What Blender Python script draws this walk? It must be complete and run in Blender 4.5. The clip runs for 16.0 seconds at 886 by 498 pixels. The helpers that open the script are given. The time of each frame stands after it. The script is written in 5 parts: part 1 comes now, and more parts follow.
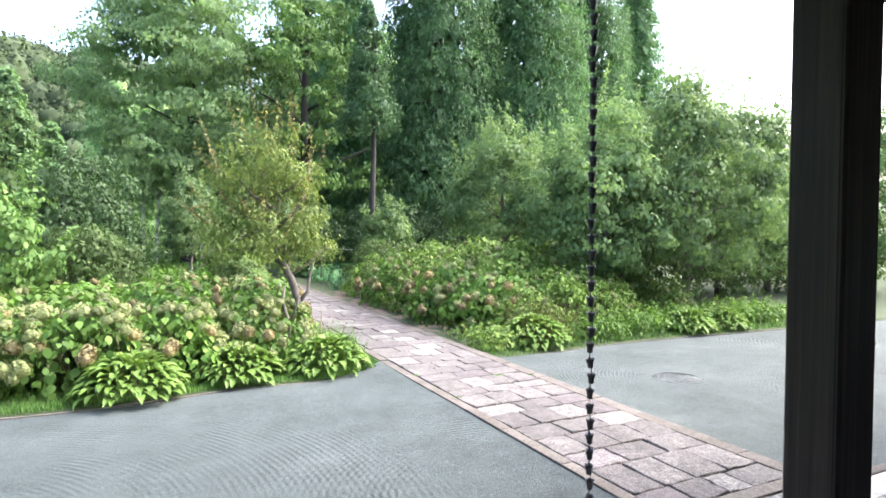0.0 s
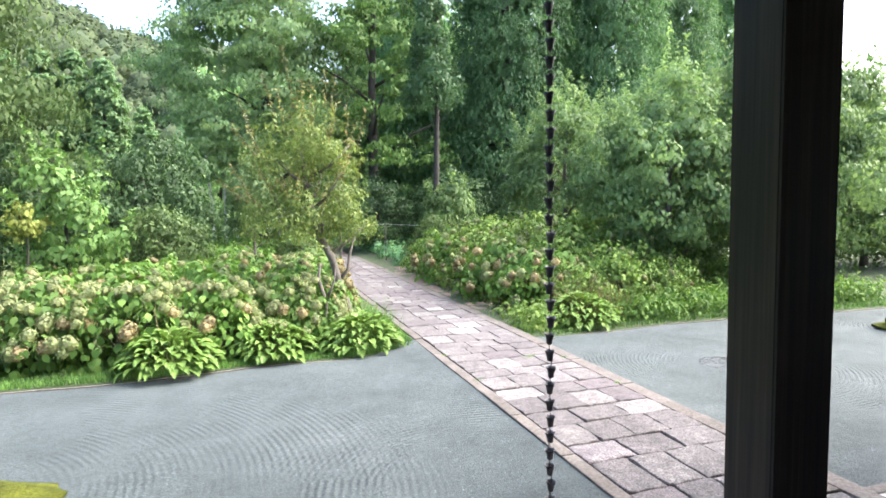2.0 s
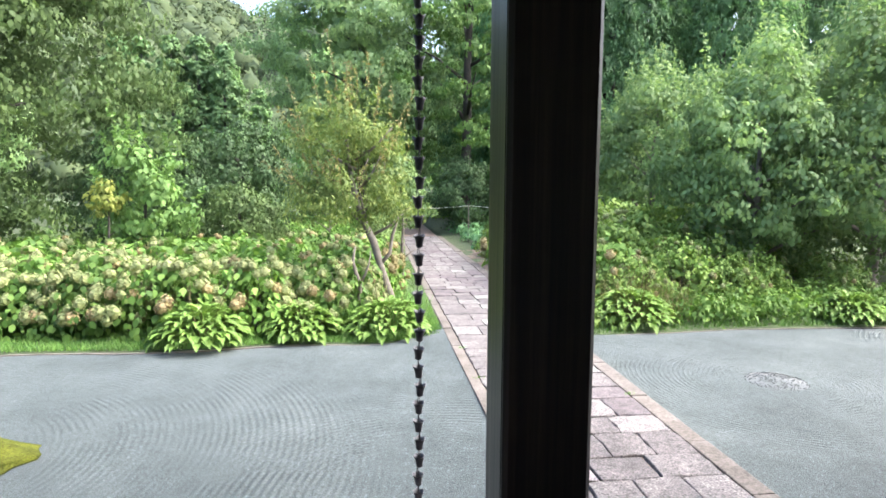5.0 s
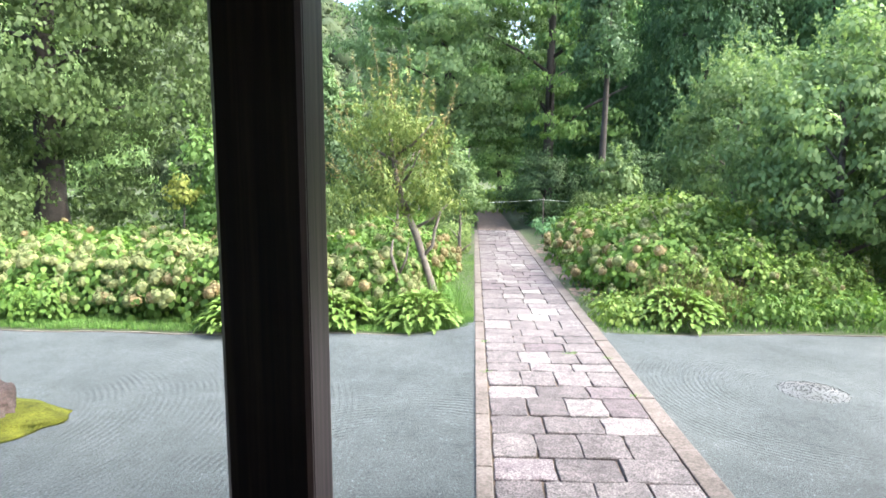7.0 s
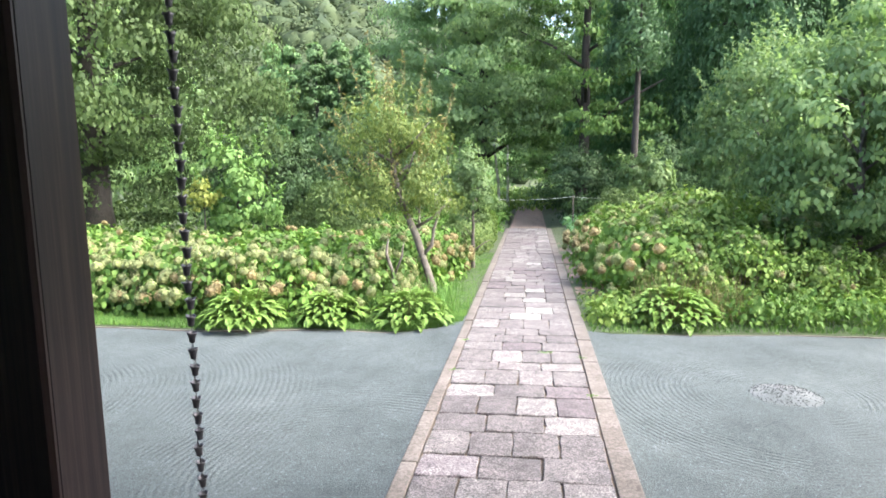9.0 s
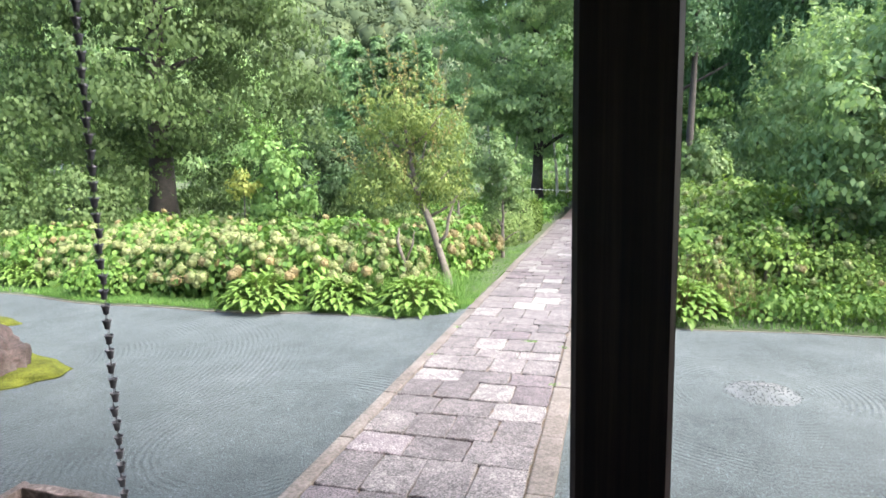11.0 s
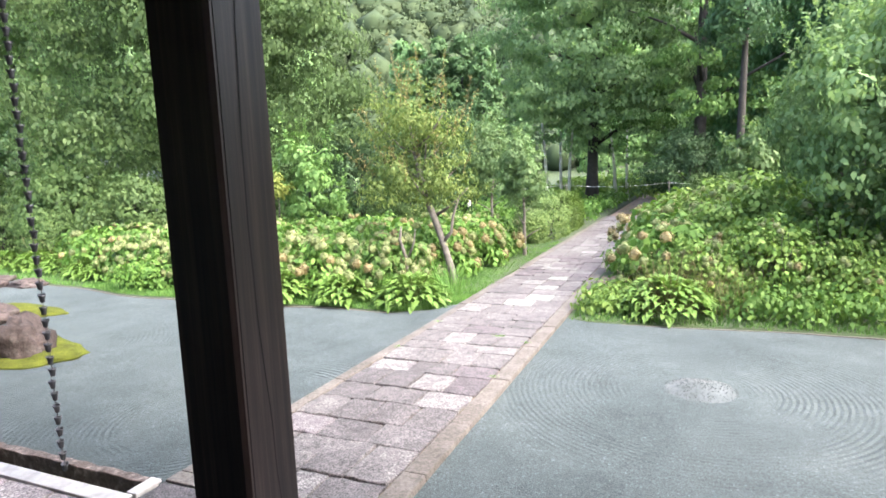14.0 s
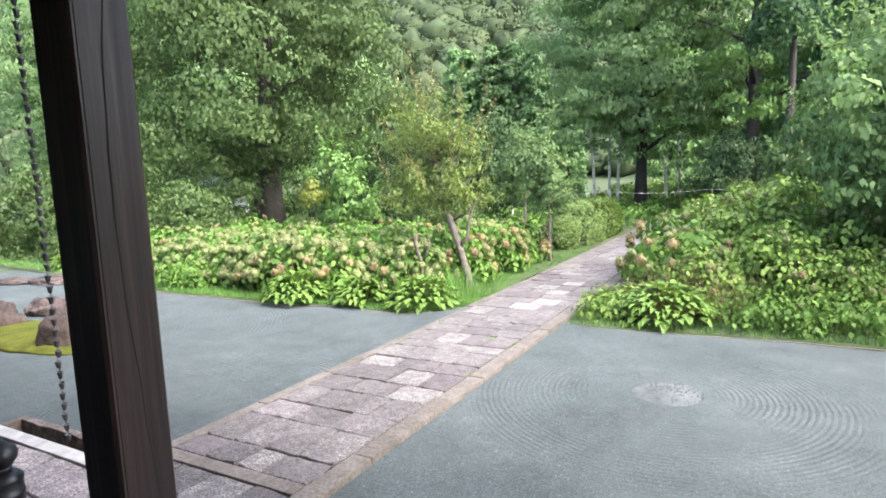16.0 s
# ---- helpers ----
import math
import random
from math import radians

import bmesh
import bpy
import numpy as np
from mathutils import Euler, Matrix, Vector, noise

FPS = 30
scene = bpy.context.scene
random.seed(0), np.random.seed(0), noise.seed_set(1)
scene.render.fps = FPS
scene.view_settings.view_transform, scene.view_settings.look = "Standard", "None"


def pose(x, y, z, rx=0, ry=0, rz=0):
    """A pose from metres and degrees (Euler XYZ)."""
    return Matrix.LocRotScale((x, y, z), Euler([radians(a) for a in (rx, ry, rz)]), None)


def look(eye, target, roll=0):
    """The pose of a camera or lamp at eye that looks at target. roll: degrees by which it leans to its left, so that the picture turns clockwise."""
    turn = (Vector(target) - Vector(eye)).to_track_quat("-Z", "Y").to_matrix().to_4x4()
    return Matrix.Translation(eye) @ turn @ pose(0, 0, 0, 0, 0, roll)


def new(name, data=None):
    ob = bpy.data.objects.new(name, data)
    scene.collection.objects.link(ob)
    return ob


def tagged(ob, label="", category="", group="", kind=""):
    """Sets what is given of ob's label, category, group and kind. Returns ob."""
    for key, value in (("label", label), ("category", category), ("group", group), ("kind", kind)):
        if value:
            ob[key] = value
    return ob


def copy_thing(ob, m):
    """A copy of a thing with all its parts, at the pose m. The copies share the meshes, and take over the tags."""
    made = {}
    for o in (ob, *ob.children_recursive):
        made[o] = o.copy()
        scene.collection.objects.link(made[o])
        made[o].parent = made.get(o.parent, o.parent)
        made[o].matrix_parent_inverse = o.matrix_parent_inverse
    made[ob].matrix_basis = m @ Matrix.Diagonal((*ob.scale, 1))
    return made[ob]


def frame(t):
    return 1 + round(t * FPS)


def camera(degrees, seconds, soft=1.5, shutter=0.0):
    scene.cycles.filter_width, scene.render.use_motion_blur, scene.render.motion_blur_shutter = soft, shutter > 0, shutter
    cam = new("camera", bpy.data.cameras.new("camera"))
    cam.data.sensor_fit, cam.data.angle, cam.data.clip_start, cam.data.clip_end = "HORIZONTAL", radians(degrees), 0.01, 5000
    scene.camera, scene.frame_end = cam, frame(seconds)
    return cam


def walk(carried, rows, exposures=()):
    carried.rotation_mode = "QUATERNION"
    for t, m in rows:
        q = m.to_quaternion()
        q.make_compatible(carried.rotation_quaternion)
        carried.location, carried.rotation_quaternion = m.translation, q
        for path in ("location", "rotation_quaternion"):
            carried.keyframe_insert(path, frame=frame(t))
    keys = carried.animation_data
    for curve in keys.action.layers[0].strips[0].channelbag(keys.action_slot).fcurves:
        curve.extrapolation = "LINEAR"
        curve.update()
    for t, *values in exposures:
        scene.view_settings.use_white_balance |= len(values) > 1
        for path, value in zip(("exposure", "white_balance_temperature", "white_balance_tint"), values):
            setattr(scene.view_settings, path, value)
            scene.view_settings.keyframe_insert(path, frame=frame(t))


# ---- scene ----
cam = camera(72.8, 16.0, 1.7)
PATH = [
    (0, (-3.531, -1.1, 2.241), (-2.649, 0.694, 2.171), 0.1),
    (0.5, (-3.292, -1.144, 2.246), (-2.452, 0.669, 2.15), -0.4),
    (1, (-3.072, -1.177, 2.253), (-2.315, 0.67, 2.127), -1.1),
    (1.5, (-2.868, -1.196, 2.262), (-2.172, 0.674, 2.129), -0.9),
    (2, (-2.667, -1.182, 2.282), (-2.05, 0.714, 2.126), -0.9),
    (2.5, (-2.433, -1.209, 2.302), (-1.905, 0.713, 2.134), -0.8),
    (3, (-2.205, -1.197, 2.334), (-1.762, 0.744, 2.144), -0.7),
    (3.5, (-1.942, -1.181, 2.359), (-1.558, 0.771, 2.151), -0.9),
    (4, (-1.768, -1.146, 2.385), (-1.426, 0.812, 2.161), -1.4),
    (6.3, (-0.512, -1.195, 2.341), (-0.503, 0.793, 2.119), 1.3),
    (6.5, (-0.415, -1.22, 2.347), (-0.456, 0.766, 2.117), 0.5),
    (7, (-0.196, -1.231, 2.363), (-0.298, 0.751, 2.121), 0.0),
    (7.5, (0.062, -1.218, 2.389), (-0.089, 0.76, 2.134), -0.5),
    (8, (0.336, -1.255, 2.398), (0.117, 0.717, 2.146), -0.0),
    (8.5, (0.605, -1.258, 2.401), (0.332, 0.707, 2.146), -1.1),
    (8.7, (0.71, -1.25, 2.397), (0.431, 0.715, 2.149), -1.2),
    (10.8, (1.937, -1.18, 2.339), (1.443, 0.74, 2.074), 0.0),
    (11, (2.044, -1.143, 2.342), (1.503, 0.764, 2.071), -1.2),
    (11.5, (2.312, -1.161, 2.369), (1.695, 0.727, 2.134), -1.9),
    (12, (2.566, -1.154, 2.378), (1.856, 0.701, 2.148), -1.8),
    (12.5, (2.83, -1.08, 2.357), (2.109, 0.77, 2.117), -2.8),
    (13, (3.055, -1.03, 2.363), (2.365, 0.826, 2.085), -1.7),
    (13.5, (3.316, -1.047, 2.364), (2.558, 0.784, 2.096), -0.5),
    (14, (3.552, -1.012, 2.348), (2.756, 0.802, 2.078), -2.4),
    (14.5, (3.794, -0.955, 2.335), (2.972, 0.846, 2.05), -2.3),
    (15, (4.039, -0.947, 2.341), (3.179, 0.836, 2.054), -0.7),
    (15.5, (4.305, -0.962, 2.343), (3.345, 0.769, 2.062), -2.0),
    (16, (4.544, -0.944, 2.33), (3.56, 0.78, 2.088), -2.5),
]
walk(cam, [(t, look(eye, target, roll)) for t, eye, target, roll in PATH], [(0, 3.2, 6050, 10), (4, 3.23, 6050, 10), (7.5, 3.31, 6050, 10), (8.5, 3.22, 6050, 10), (12, 3.18, 6050, 10), (13.5, 3.25, 6050, 10), (14.2, 3.25, 6050, 10), (15, 3.12, 6050, 10), (16, 3.06, 6050, 10)])

# ---- light ----
world = bpy.data.worlds.new("sky")
scene.world = world
world.use_nodes = True
SUN_AZ = 100.0       # degrees from +y towards +x
SUN_EL = 50.0
wn = world.node_tree.nodes
sky = wn.new("ShaderNodeTexSky")
sky.sky_type, sky.sun_disc = "NISHITA", False
sky.sun_elevation, sky.sun_rotation = radians(SUN_EL), radians(SUN_AZ)
sky.air_density, sky.dust_density, sky.ozone_density = 1.0, 8.0, 1.0
wn["Background"].inputs["Strength"].default_value = 0.15
world.node_tree.links.new(sky.outputs[0], wn["Background"].inputs["Color"])
sun = new("sun", bpy.data.lights.new("sun", "SUN"))
sun.data.energy, sun.data.angle, sun.data.color = 0.2, radians(70), (1.0, 0.96, 0.9)
sa, se = radians(SUN_AZ), radians(SUN_EL)
sun.matrix_world = look((0, 0, 30), (-math.sin(sa) * math.cos(se), -math.cos(sa) * math.cos(se), 30 - math.sin(se)))

# ---- materials ----


def mat_base(name):
    m = bpy.data.materials.new(name)
    m.use_nodes = True
    nt = m.node_tree
    return m, nt, nt.nodes["Principled BSDF"]


def node(nt, kind, **kw):
    n = nt.nodes.new(kind)
    for k, v in kw.items():
        n.inputs[k.replace("_", " ")].default_value = v
    return n


def ramp(nt, fac, stops):
    r = nt.nodes.new("ShaderNodeValToRGB")
    el = r.color_ramp.elements
    while len(el) < len(stops):
        el.new(0.5)
    for e, (p, c) in zip(el, stops):
        e.position, e.color = p, (*c, 1)
    nt.links.new(fac, r.inputs[0])
    return r.outputs[0]


def mix(nt, fac, a, b, blend="MIX"):
    n = nt.nodes.new("ShaderNodeMix")
    n.data_type, n.blend_type = "RGBA", blend
    for sock, v in ((0, fac), (6, a), (7, b)):
        if hasattr(v, "links"):
            nt.links.new(v, n.inputs[sock])
        else:
            n.inputs[sock].default_value = v if sock == 0 else (*v, 1)
    return n.outputs[2]


def bump(nt, bsdf, height, strength, dist):
    b = node(nt, "ShaderNodeBump", Strength=strength, Distance=dist)
    nt.links.new(height, b.inputs["Height"])
    nt.links.new(b.outputs[0], bsdf.inputs["Normal"])
    return b


def noise_fac(nt, scale, detail=4.0, space="Object", rough=0.6):
    n = node(nt, "ShaderNodeTexNoise", Scale=scale, Detail=detail, Roughness=rough)
    if space == "World":
        src = nt.nodes.new("ShaderNodeNewGeometry").outputs["Position"]
    else:
        src = nt.nodes.new("ShaderNodeTexCoord").outputs[space]
    nt.links.new(src, n.inputs["Vector"])
    return n.outputs[0]


def leaf_mat(name, dark, mid, light, trans=0.42, rough=0.62, patch_scale=1.1):
    """Foliage: every leaf has its own shade, every plant a slight shift, and light passes through."""
    m, nt, b = mat_base(name)
    g = nt.nodes.new("ShaderNodeNewGeometry")
    c = ramp(nt, g.outputs["Random Per Island"], [(0, dark), (0.5, mid), (1, light)])
    oi = nt.nodes.new("ShaderNodeObjectInfo")
    hs = node(nt, "ShaderNodeHueSaturation")
    mr = node(nt, "ShaderNodeMapRange", To_Min=0.8, To_Max=1.2)
    nt.links.new(oi.outputs["Random"], mr.inputs[0])
    nt.links.new(mr.outputs[0], hs.inputs["Value"])
    nt.links.new(c, hs.inputs["Color"])
    c = hs.outputs[0]
    patch = ramp(nt, noise_fac(nt, patch_scale, 3), [(0.34, (0.68, 0.72, 0.7)), (0.66, (1.2, 1.18, 1.1))])
    c = mix(nt, 1.0, c, patch, "MULTIPLY")
    nt.links.new(c, b.inputs["Base Color"])
    b.inputs["Roughness"].default_value = rough
    b.inputs["Specular IOR Level"].default_value = 0.22
    t = nt.nodes.new("ShaderNodeBsdfTranslucent")
    tc = mix(nt, 1.0, c, (1.05, 1.08, 0.72), "MULTIPLY")
    nt.links.new(tc, t.inputs["Color"])
    mx = node(nt, "ShaderNodeMixShader", Fac=trans)
    nt.links.new(b.outputs[0], mx.inputs[1])
    nt.links.new(t.outputs[0], mx.inputs[2])
    nt.links.new(mx.outputs[0], nt.nodes["Material Output"].inputs["Surface"])
    return m


def solid_mat(name, stops, scale, rough=0.8, bumps=(), spec=0.5, grain=None, metal=0.0, rnd=0.0):
    """A mottled solid: colour from noise, finer grain multiplied on it, relief from more noise."""
    m, nt, b = mat_base(name)
    c = ramp(nt, noise_fac(nt, scale), stops)
    if grain:
        gs, ga, gb = grain
        c = mix(nt, 1.0, c, ramp(nt, noise_fac(nt, gs, 2), [(0.3, ga), (0.7, gb)]), "MULTIPLY")
    if rnd:
        oi = nt.nodes.new("ShaderNodeObjectInfo")
        hs = node(nt, "ShaderNodeHueSaturation")
        mr = node(nt, "ShaderNodeMapRange", To_Min=1 - rnd, To_Max=1 + rnd)
        nt.links.new(oi.outputs["Random"], mr.inputs[0])
        nt.links.new(mr.outputs[0], hs.inputs["Value"])
        nt.links.new(c, hs.inputs["Color"])
        c = hs.outputs[0]
    nt.links.new(c, b.inputs["Base Color"])
    b.inputs["Roughness"].default_value, b.inputs["Metallic"].default_value = rough, metal
    b.inputs["Specular IOR Level"].default_value = spec
    if bumps:
        s, k, d = bumps
        bump(nt, b, noise_fac(nt, s, 5), k, d)
    return m


def timber_mat():
    """Dark stained timber: long grain along the post, worn paler in streaks, semi-gloss."""
    m, nt, bs = mat_base("dark stained timber")
    tc = nt.nodes.new("ShaderNodeTexCoord")
    mp = nt.nodes.new("ShaderNodeMapping")
    mp.inputs["Scale"].default_value = (34, 34, 0.7)
    nt.links.new(tc.outputs["Object"], mp.inputs["Vector"])
    g = node(nt, "ShaderNodeTexNoise", Scale=1.0, Detail=5.0, Roughness=0.65)
    nt.links.new(mp.outputs[0], g.inputs["Vector"])
    c = ramp(nt, g.outputs[0], [(0.32, (0.0085, 0.0072, 0.0075)), (0.5, (0.0235, 0.0146, 0.0128)), (0.68, (0.050, 0.0315, 0.0268))])
    c = mix(nt, 1.0, c, ramp(nt, noise_fac(nt, 2.2, 4), [(0.3, (0.75, 0.75, 0.8)), (0.7, (1.25, 1.2, 1.18))]), "MULTIPLY")
    nt.links.new(c, bs.inputs["Base Color"])
    r = ramp(nt, g.outputs[0], [(0.3, (0.5, 0.5, 0.5)), (0.7, (0.36, 0.36, 0.36))])
    nt.links.new(r, bs.inputs["Roughness"])
    bs.inputs["Specular IOR Level"].default_value = 0.38
    bump(nt, bs, g.outputs[0], 0.25, 0.004)
    return m


M_MAPLE = leaf_mat("maple leaves", (0.0439, 0.0751, 0.0276), (0.0572, 0.0928, 0.0342), (0.0745, 0.1149, 0.0429), 0.42, 0.65)
# far trees: distance haze and lift against crown shade are put into this pale green
M_BROAD = leaf_mat("broad leaves", (0.1831, 0.2844, 0.1447), (0.2387, 0.3596, 0.1839), (0.3104, 0.4494, 0.2269), 0.6, 0.65)
M_CONIFER = leaf_mat("redwood needles", (0.0514, 0.1129, 0.0530), (0.0726, 0.1501, 0.0685), (0.1044, 0.1937, 0.0884), 0.45)
M_DARK = leaf_mat("deep green leaves", (0.0864, 0.1840, 0.0890), (0.1184, 0.2400, 0.1136), (0.1664, 0.3040, 0.1475), 0.45)
M_SLIM = leaf_mat("slender conifer needles", (0.04, 0.082, 0.04), (0.055, 0.108, 0.052), (0.08, 0.14, 0.07), 0.4)
M_FRUIT = leaf_mat("shrub tree leaves", (0.0877, 0.1482, 0.0619), (0.1150, 0.1828, 0.0773), (0.1590, 0.2296, 0.1014), 0.45)
M_SHRUB = leaf_mat("shrub leaves", (0.0578, 0.1000, 0.0333), (0.0777, 0.1274, 0.0431), (0.1103, 0.1646, 0.0608))
M_DEEP = leaf_mat("deep shrub leaves", (0.03, 0.06, 0.026), (0.042, 0.08, 0.033), (0.062, 0.108, 0.046), 0.35)
M_LIGHT = leaf_mat("young leaves", (0.0632, 0.1244, 0.0317), (0.0875, 0.1642, 0.0469), (0.1250, 0.2041, 0.0633), 0.4)
M_HYD = leaf_mat("hydrangea leaves", (0.0554, 0.1179, 0.0229), (0.0883, 0.1719, 0.0326), (0.1406, 0.2328, 0.0519), 0.38)
M_HYD_TALL = leaf_mat("tall hydrangea leaves", (0.0760, 0.1364, 0.0286), (0.1186, 0.1984, 0.0407), (0.1853, 0.2603, 0.0662), 0.38)
M_HEDGE = leaf_mat("hedge leaves", (0.0590, 0.1101, 0.0270), (0.0943, 0.1505, 0.0414), (0.1353, 0.1961, 0.0630), 0.35)
M_PLUM = leaf_mat("plum leaves", (0.0711, 0.1139, 0.0302), (0.1144, 0.1622, 0.0437), (0.1690, 0.2078, 0.0676), 0.42)
M_PLUM_TIP = leaf_mat("plum shoot leaves", (0.1462, 0.1187, 0.0500), (0.1892, 0.1662, 0.0700), (0.2064, 0.2137, 0.0900), 0.4)
M_HOSTA = leaf_mat("hosta leaves", (0.1033, 0.1871, 0.0397), (0.1477, 0.2398, 0.0538), (0.2225, 0.3065, 0.0935), 0.3, 0.45)
M_GRASS = leaf_mat("grass blades", (0.0607, 0.1389, 0.0294), (0.0846, 0.1840, 0.0359), (0.1334, 0.2236, 0.0635), 0.3)
M_STRAW = leaf_mat("dry shoots", (0.091, 0.088, 0.039), (0.137, 0.124, 0.058), (0.176, 0.163, 0.085), 0.3)
M_FLOWER = leaf_mat("faded hydrangea blooms", (0.1472, 0.1830, 0.0744), (0.1920, 0.2220, 0.0960), (0.2368, 0.2501, 0.1296), 0.25)
M_FLOWER_RED = leaf_mat("rusty hydrangea blooms", (0.1898, 0.1472, 0.0739), (0.2357, 0.1955, 0.1008), (0.2587, 0.2300, 0.1254), 0.25)
M_HILL = leaf_mat("far woods", (0.034, 0.053, 0.026), (0.042, 0.062, 0.030), (0.052, 0.072, 0.035), 0.15, 0.9, 0.15)
M_CYPRESS = leaf_mat("cypress sprays", (0.0891, 0.1662, 0.0720), (0.1247, 0.2197, 0.0945), (0.1662, 0.2731, 0.1170), 0.4)
M_YELLOW = leaf_mat("yellow leaves", (0.110, 0.144, 0.029), (0.155, 0.186, 0.039), (0.188, 0.216, 0.058), 0.35)
M_BARK = solid_mat("bark", [(0.3, (0.012, 0.0105, 0.0085)), (0.7, (0.03, 0.026, 0.021))], 6, 0.9, (14, 0.8, 0.03))
M_BARK_GREY = solid_mat("grey bark", [(0.3, (0.05, 0.043, 0.035)), (0.7, (0.125, 0.112, 0.095))], 9, 0.9, (25, 0.7, 0.015))
M_BIRCH = solid_mat("pale bark", [(0.35, (0.2, 0.19, 0.17)), (0.5, (0.6, 0.58, 0.54))], 5, 0.8)
M_POST = timber_mat()
M_CRACK = solid_mat("timber crack", [(0, (0.006, 0.005, 0.005)), (1, (0.01, 0.008, 0.008))], 5, 0.9)
M_IRON = solid_mat("aged bronze", [(0.3, (0.03, 0.03, 0.033)), (0.7, (0.1, 0.1, 0.108))], 12, 0.46, (40, 0.2, 0.003), 0.5, None, 0.7)
M_STONE_K = solid_mat("kerb stone", [(0.3, (0.076, 0.067, 0.059)), (0.7, (0.132, 0.120, 0.109))], 3, 0.9, (45, 0.6, 0.008), 0.3, (40, (0.5460, 0.5460, 0.5460), (1.1, 1.1, 1.1)), 0, 0.1)
M_CURB = solid_mat("rough brown stone", [(0.3, (0.05, 0.036, 0.03)), (0.55, (0.11, 0.085, 0.072)), (0.72, (0.25, 0.2, 0.175))], 14, 0.95, (35, 0.9, 0.02))
M_CONCRETE = solid_mat("pale concrete", [(0.3, (0.24, 0.23, 0.22)), (0.7, (0.42, 0.41, 0.395))], 7, 0.9, (50, 0.3, 0.004))
M_SOIL = solid_mat("soil", [(0.3, (0.05, 0.04, 0.028)), (0.7, (0.13, 0.1, 0.07))], 3, 1.0, (20, 0.9, 0.03))
M_LITTER = solid_mat("dry leaf litter", [(0.3, (0.075, 0.055, 0.042)), (0.7, (0.16, 0.12, 0.092))], 7, 1.0, (30, 0.9, 0.03))
M_MOSS = solid_mat("moss", [(0.3, (0.0360, 0.0440, 0.0096)), (0.7, (0.0960, 0.1080, 0.0176))], 5, 1.0, (60, 0.9, 0.015), 0.1, (60, (0.4800, 0.4800, 0.4000), (1.15, 1.15, 1)))
M_ROCK = solid_mat("reddish rock", [(0.3, (0.028, 0.021, 0.020)), (0.55, (0.056, 0.041, 0.038)), (0.75, (0.090, 0.076, 0.071))], 4, 0.9, (11, 0.9, 0.04), 0.3, (30, (0.5057, 0.5652, 0.5652), (1.15, 1.15, 1.15)), 0, 0.15)
M_PLASTER = solid_mat("plaster", [(0.3, (0.5, 0.5, 0.5)), (0.7, (0.6, 0.6, 0.6))], 2, 0.9)
M_BOARD = solid_mat("dark boards", [(0.3, (0.04, 0.037, 0.038)), (0.7, (0.075, 0.07, 0.07))], 3, 0.6, (40, 0.2, 0.004))
M_TURF = solid_mat("ground", [(0.3, (0.0210, 0.0330, 0.0120)), (0.7, (0.0360, 0.0570, 0.0180))], 1.2, 1.0, (12, 0.8, 0.04))
M_ROOF = solid_mat("grey roof", [(0.3, (0.3, 0.32, 0.34)), (0.7, (0.42, 0.44, 0.46))], 3, 0.5)
M_WHITE = solid_mat("white paint", [(0.3, (0.7, 0.7, 0.7)), (0.7, (0.8, 0.8, 0.8))], 3, 0.6)
M_ROPE = solid_mat("pale rope", [(0.3, (0.5, 0.52, 0.5)), (0.7, (0.65, 0.66, 0.63))], 30, 0.8)


def slab_mat(k=1.0, tint=(1, 1, 1)):
    """Weathered granite paving: worn pale slabs and purplish dark ones, with speckle and blotches."""
    m, nt, b = mat_base("paving granite")
    oi = nt.nodes.new("ShaderNodeObjectInfo")
    base = ramp(nt, oi.outputs["Random"], [(0, (0.053, 0.048, 0.049)), (0.5, (0.069, 0.063, 0.063)), (0.85, (0.086, 0.080, 0.079)), (1, (0.125, 0.120, 0.117))])
    base = mix(nt, 1.0, base, tuple(k * c for c in tint), "MULTIPLY")
    blot = noise_fac(nt, 4.5, 7, "World", 0.75)
    c = mix(nt, 1.0, base, ramp(nt, blot, [(0.34, (0.66, 0.63, 0.65)), (0.48, (0.95, 0.95, 0.95)), (0.6, (1.25, 1.24, 1.23)), (0.72, (1.8, 1.78, 1.76))]), "MULTIPLY")
    mid = noise_fac(nt, 17, 5, "World", 0.7)
    c = mix(nt, 1.0, c, ramp(nt, mid, [(0.34, (0.76, 0.75, 0.76)), (0.5, (1.0, 1.0, 1.0)), (0.66, (1.3, 1.3, 1.28))]), "MULTIPLY")
    speck = noise_fac(nt, 70, 3, "World")
    c = mix(nt, 1.0, c, ramp(nt, speck, [(0.36, (0.32, 0.32, 0.33)), (0.5, (1, 1, 1)), (0.64, (1.75, 1.75, 1.74))]), "MULTIPLY")
    nt.links.new(c, b.inputs["Base Color"])
    b.inputs["Roughness"].default_value = 0.85
    bump(nt, b, noise_fac(nt, 40, 6, "World"), 0.75, 0.008)
    return m


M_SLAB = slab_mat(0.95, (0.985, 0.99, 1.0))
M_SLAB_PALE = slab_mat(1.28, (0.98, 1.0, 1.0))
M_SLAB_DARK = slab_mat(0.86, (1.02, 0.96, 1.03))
# apron: paler stone, its colour raised further to offset the eaves' shade
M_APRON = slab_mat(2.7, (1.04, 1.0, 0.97))


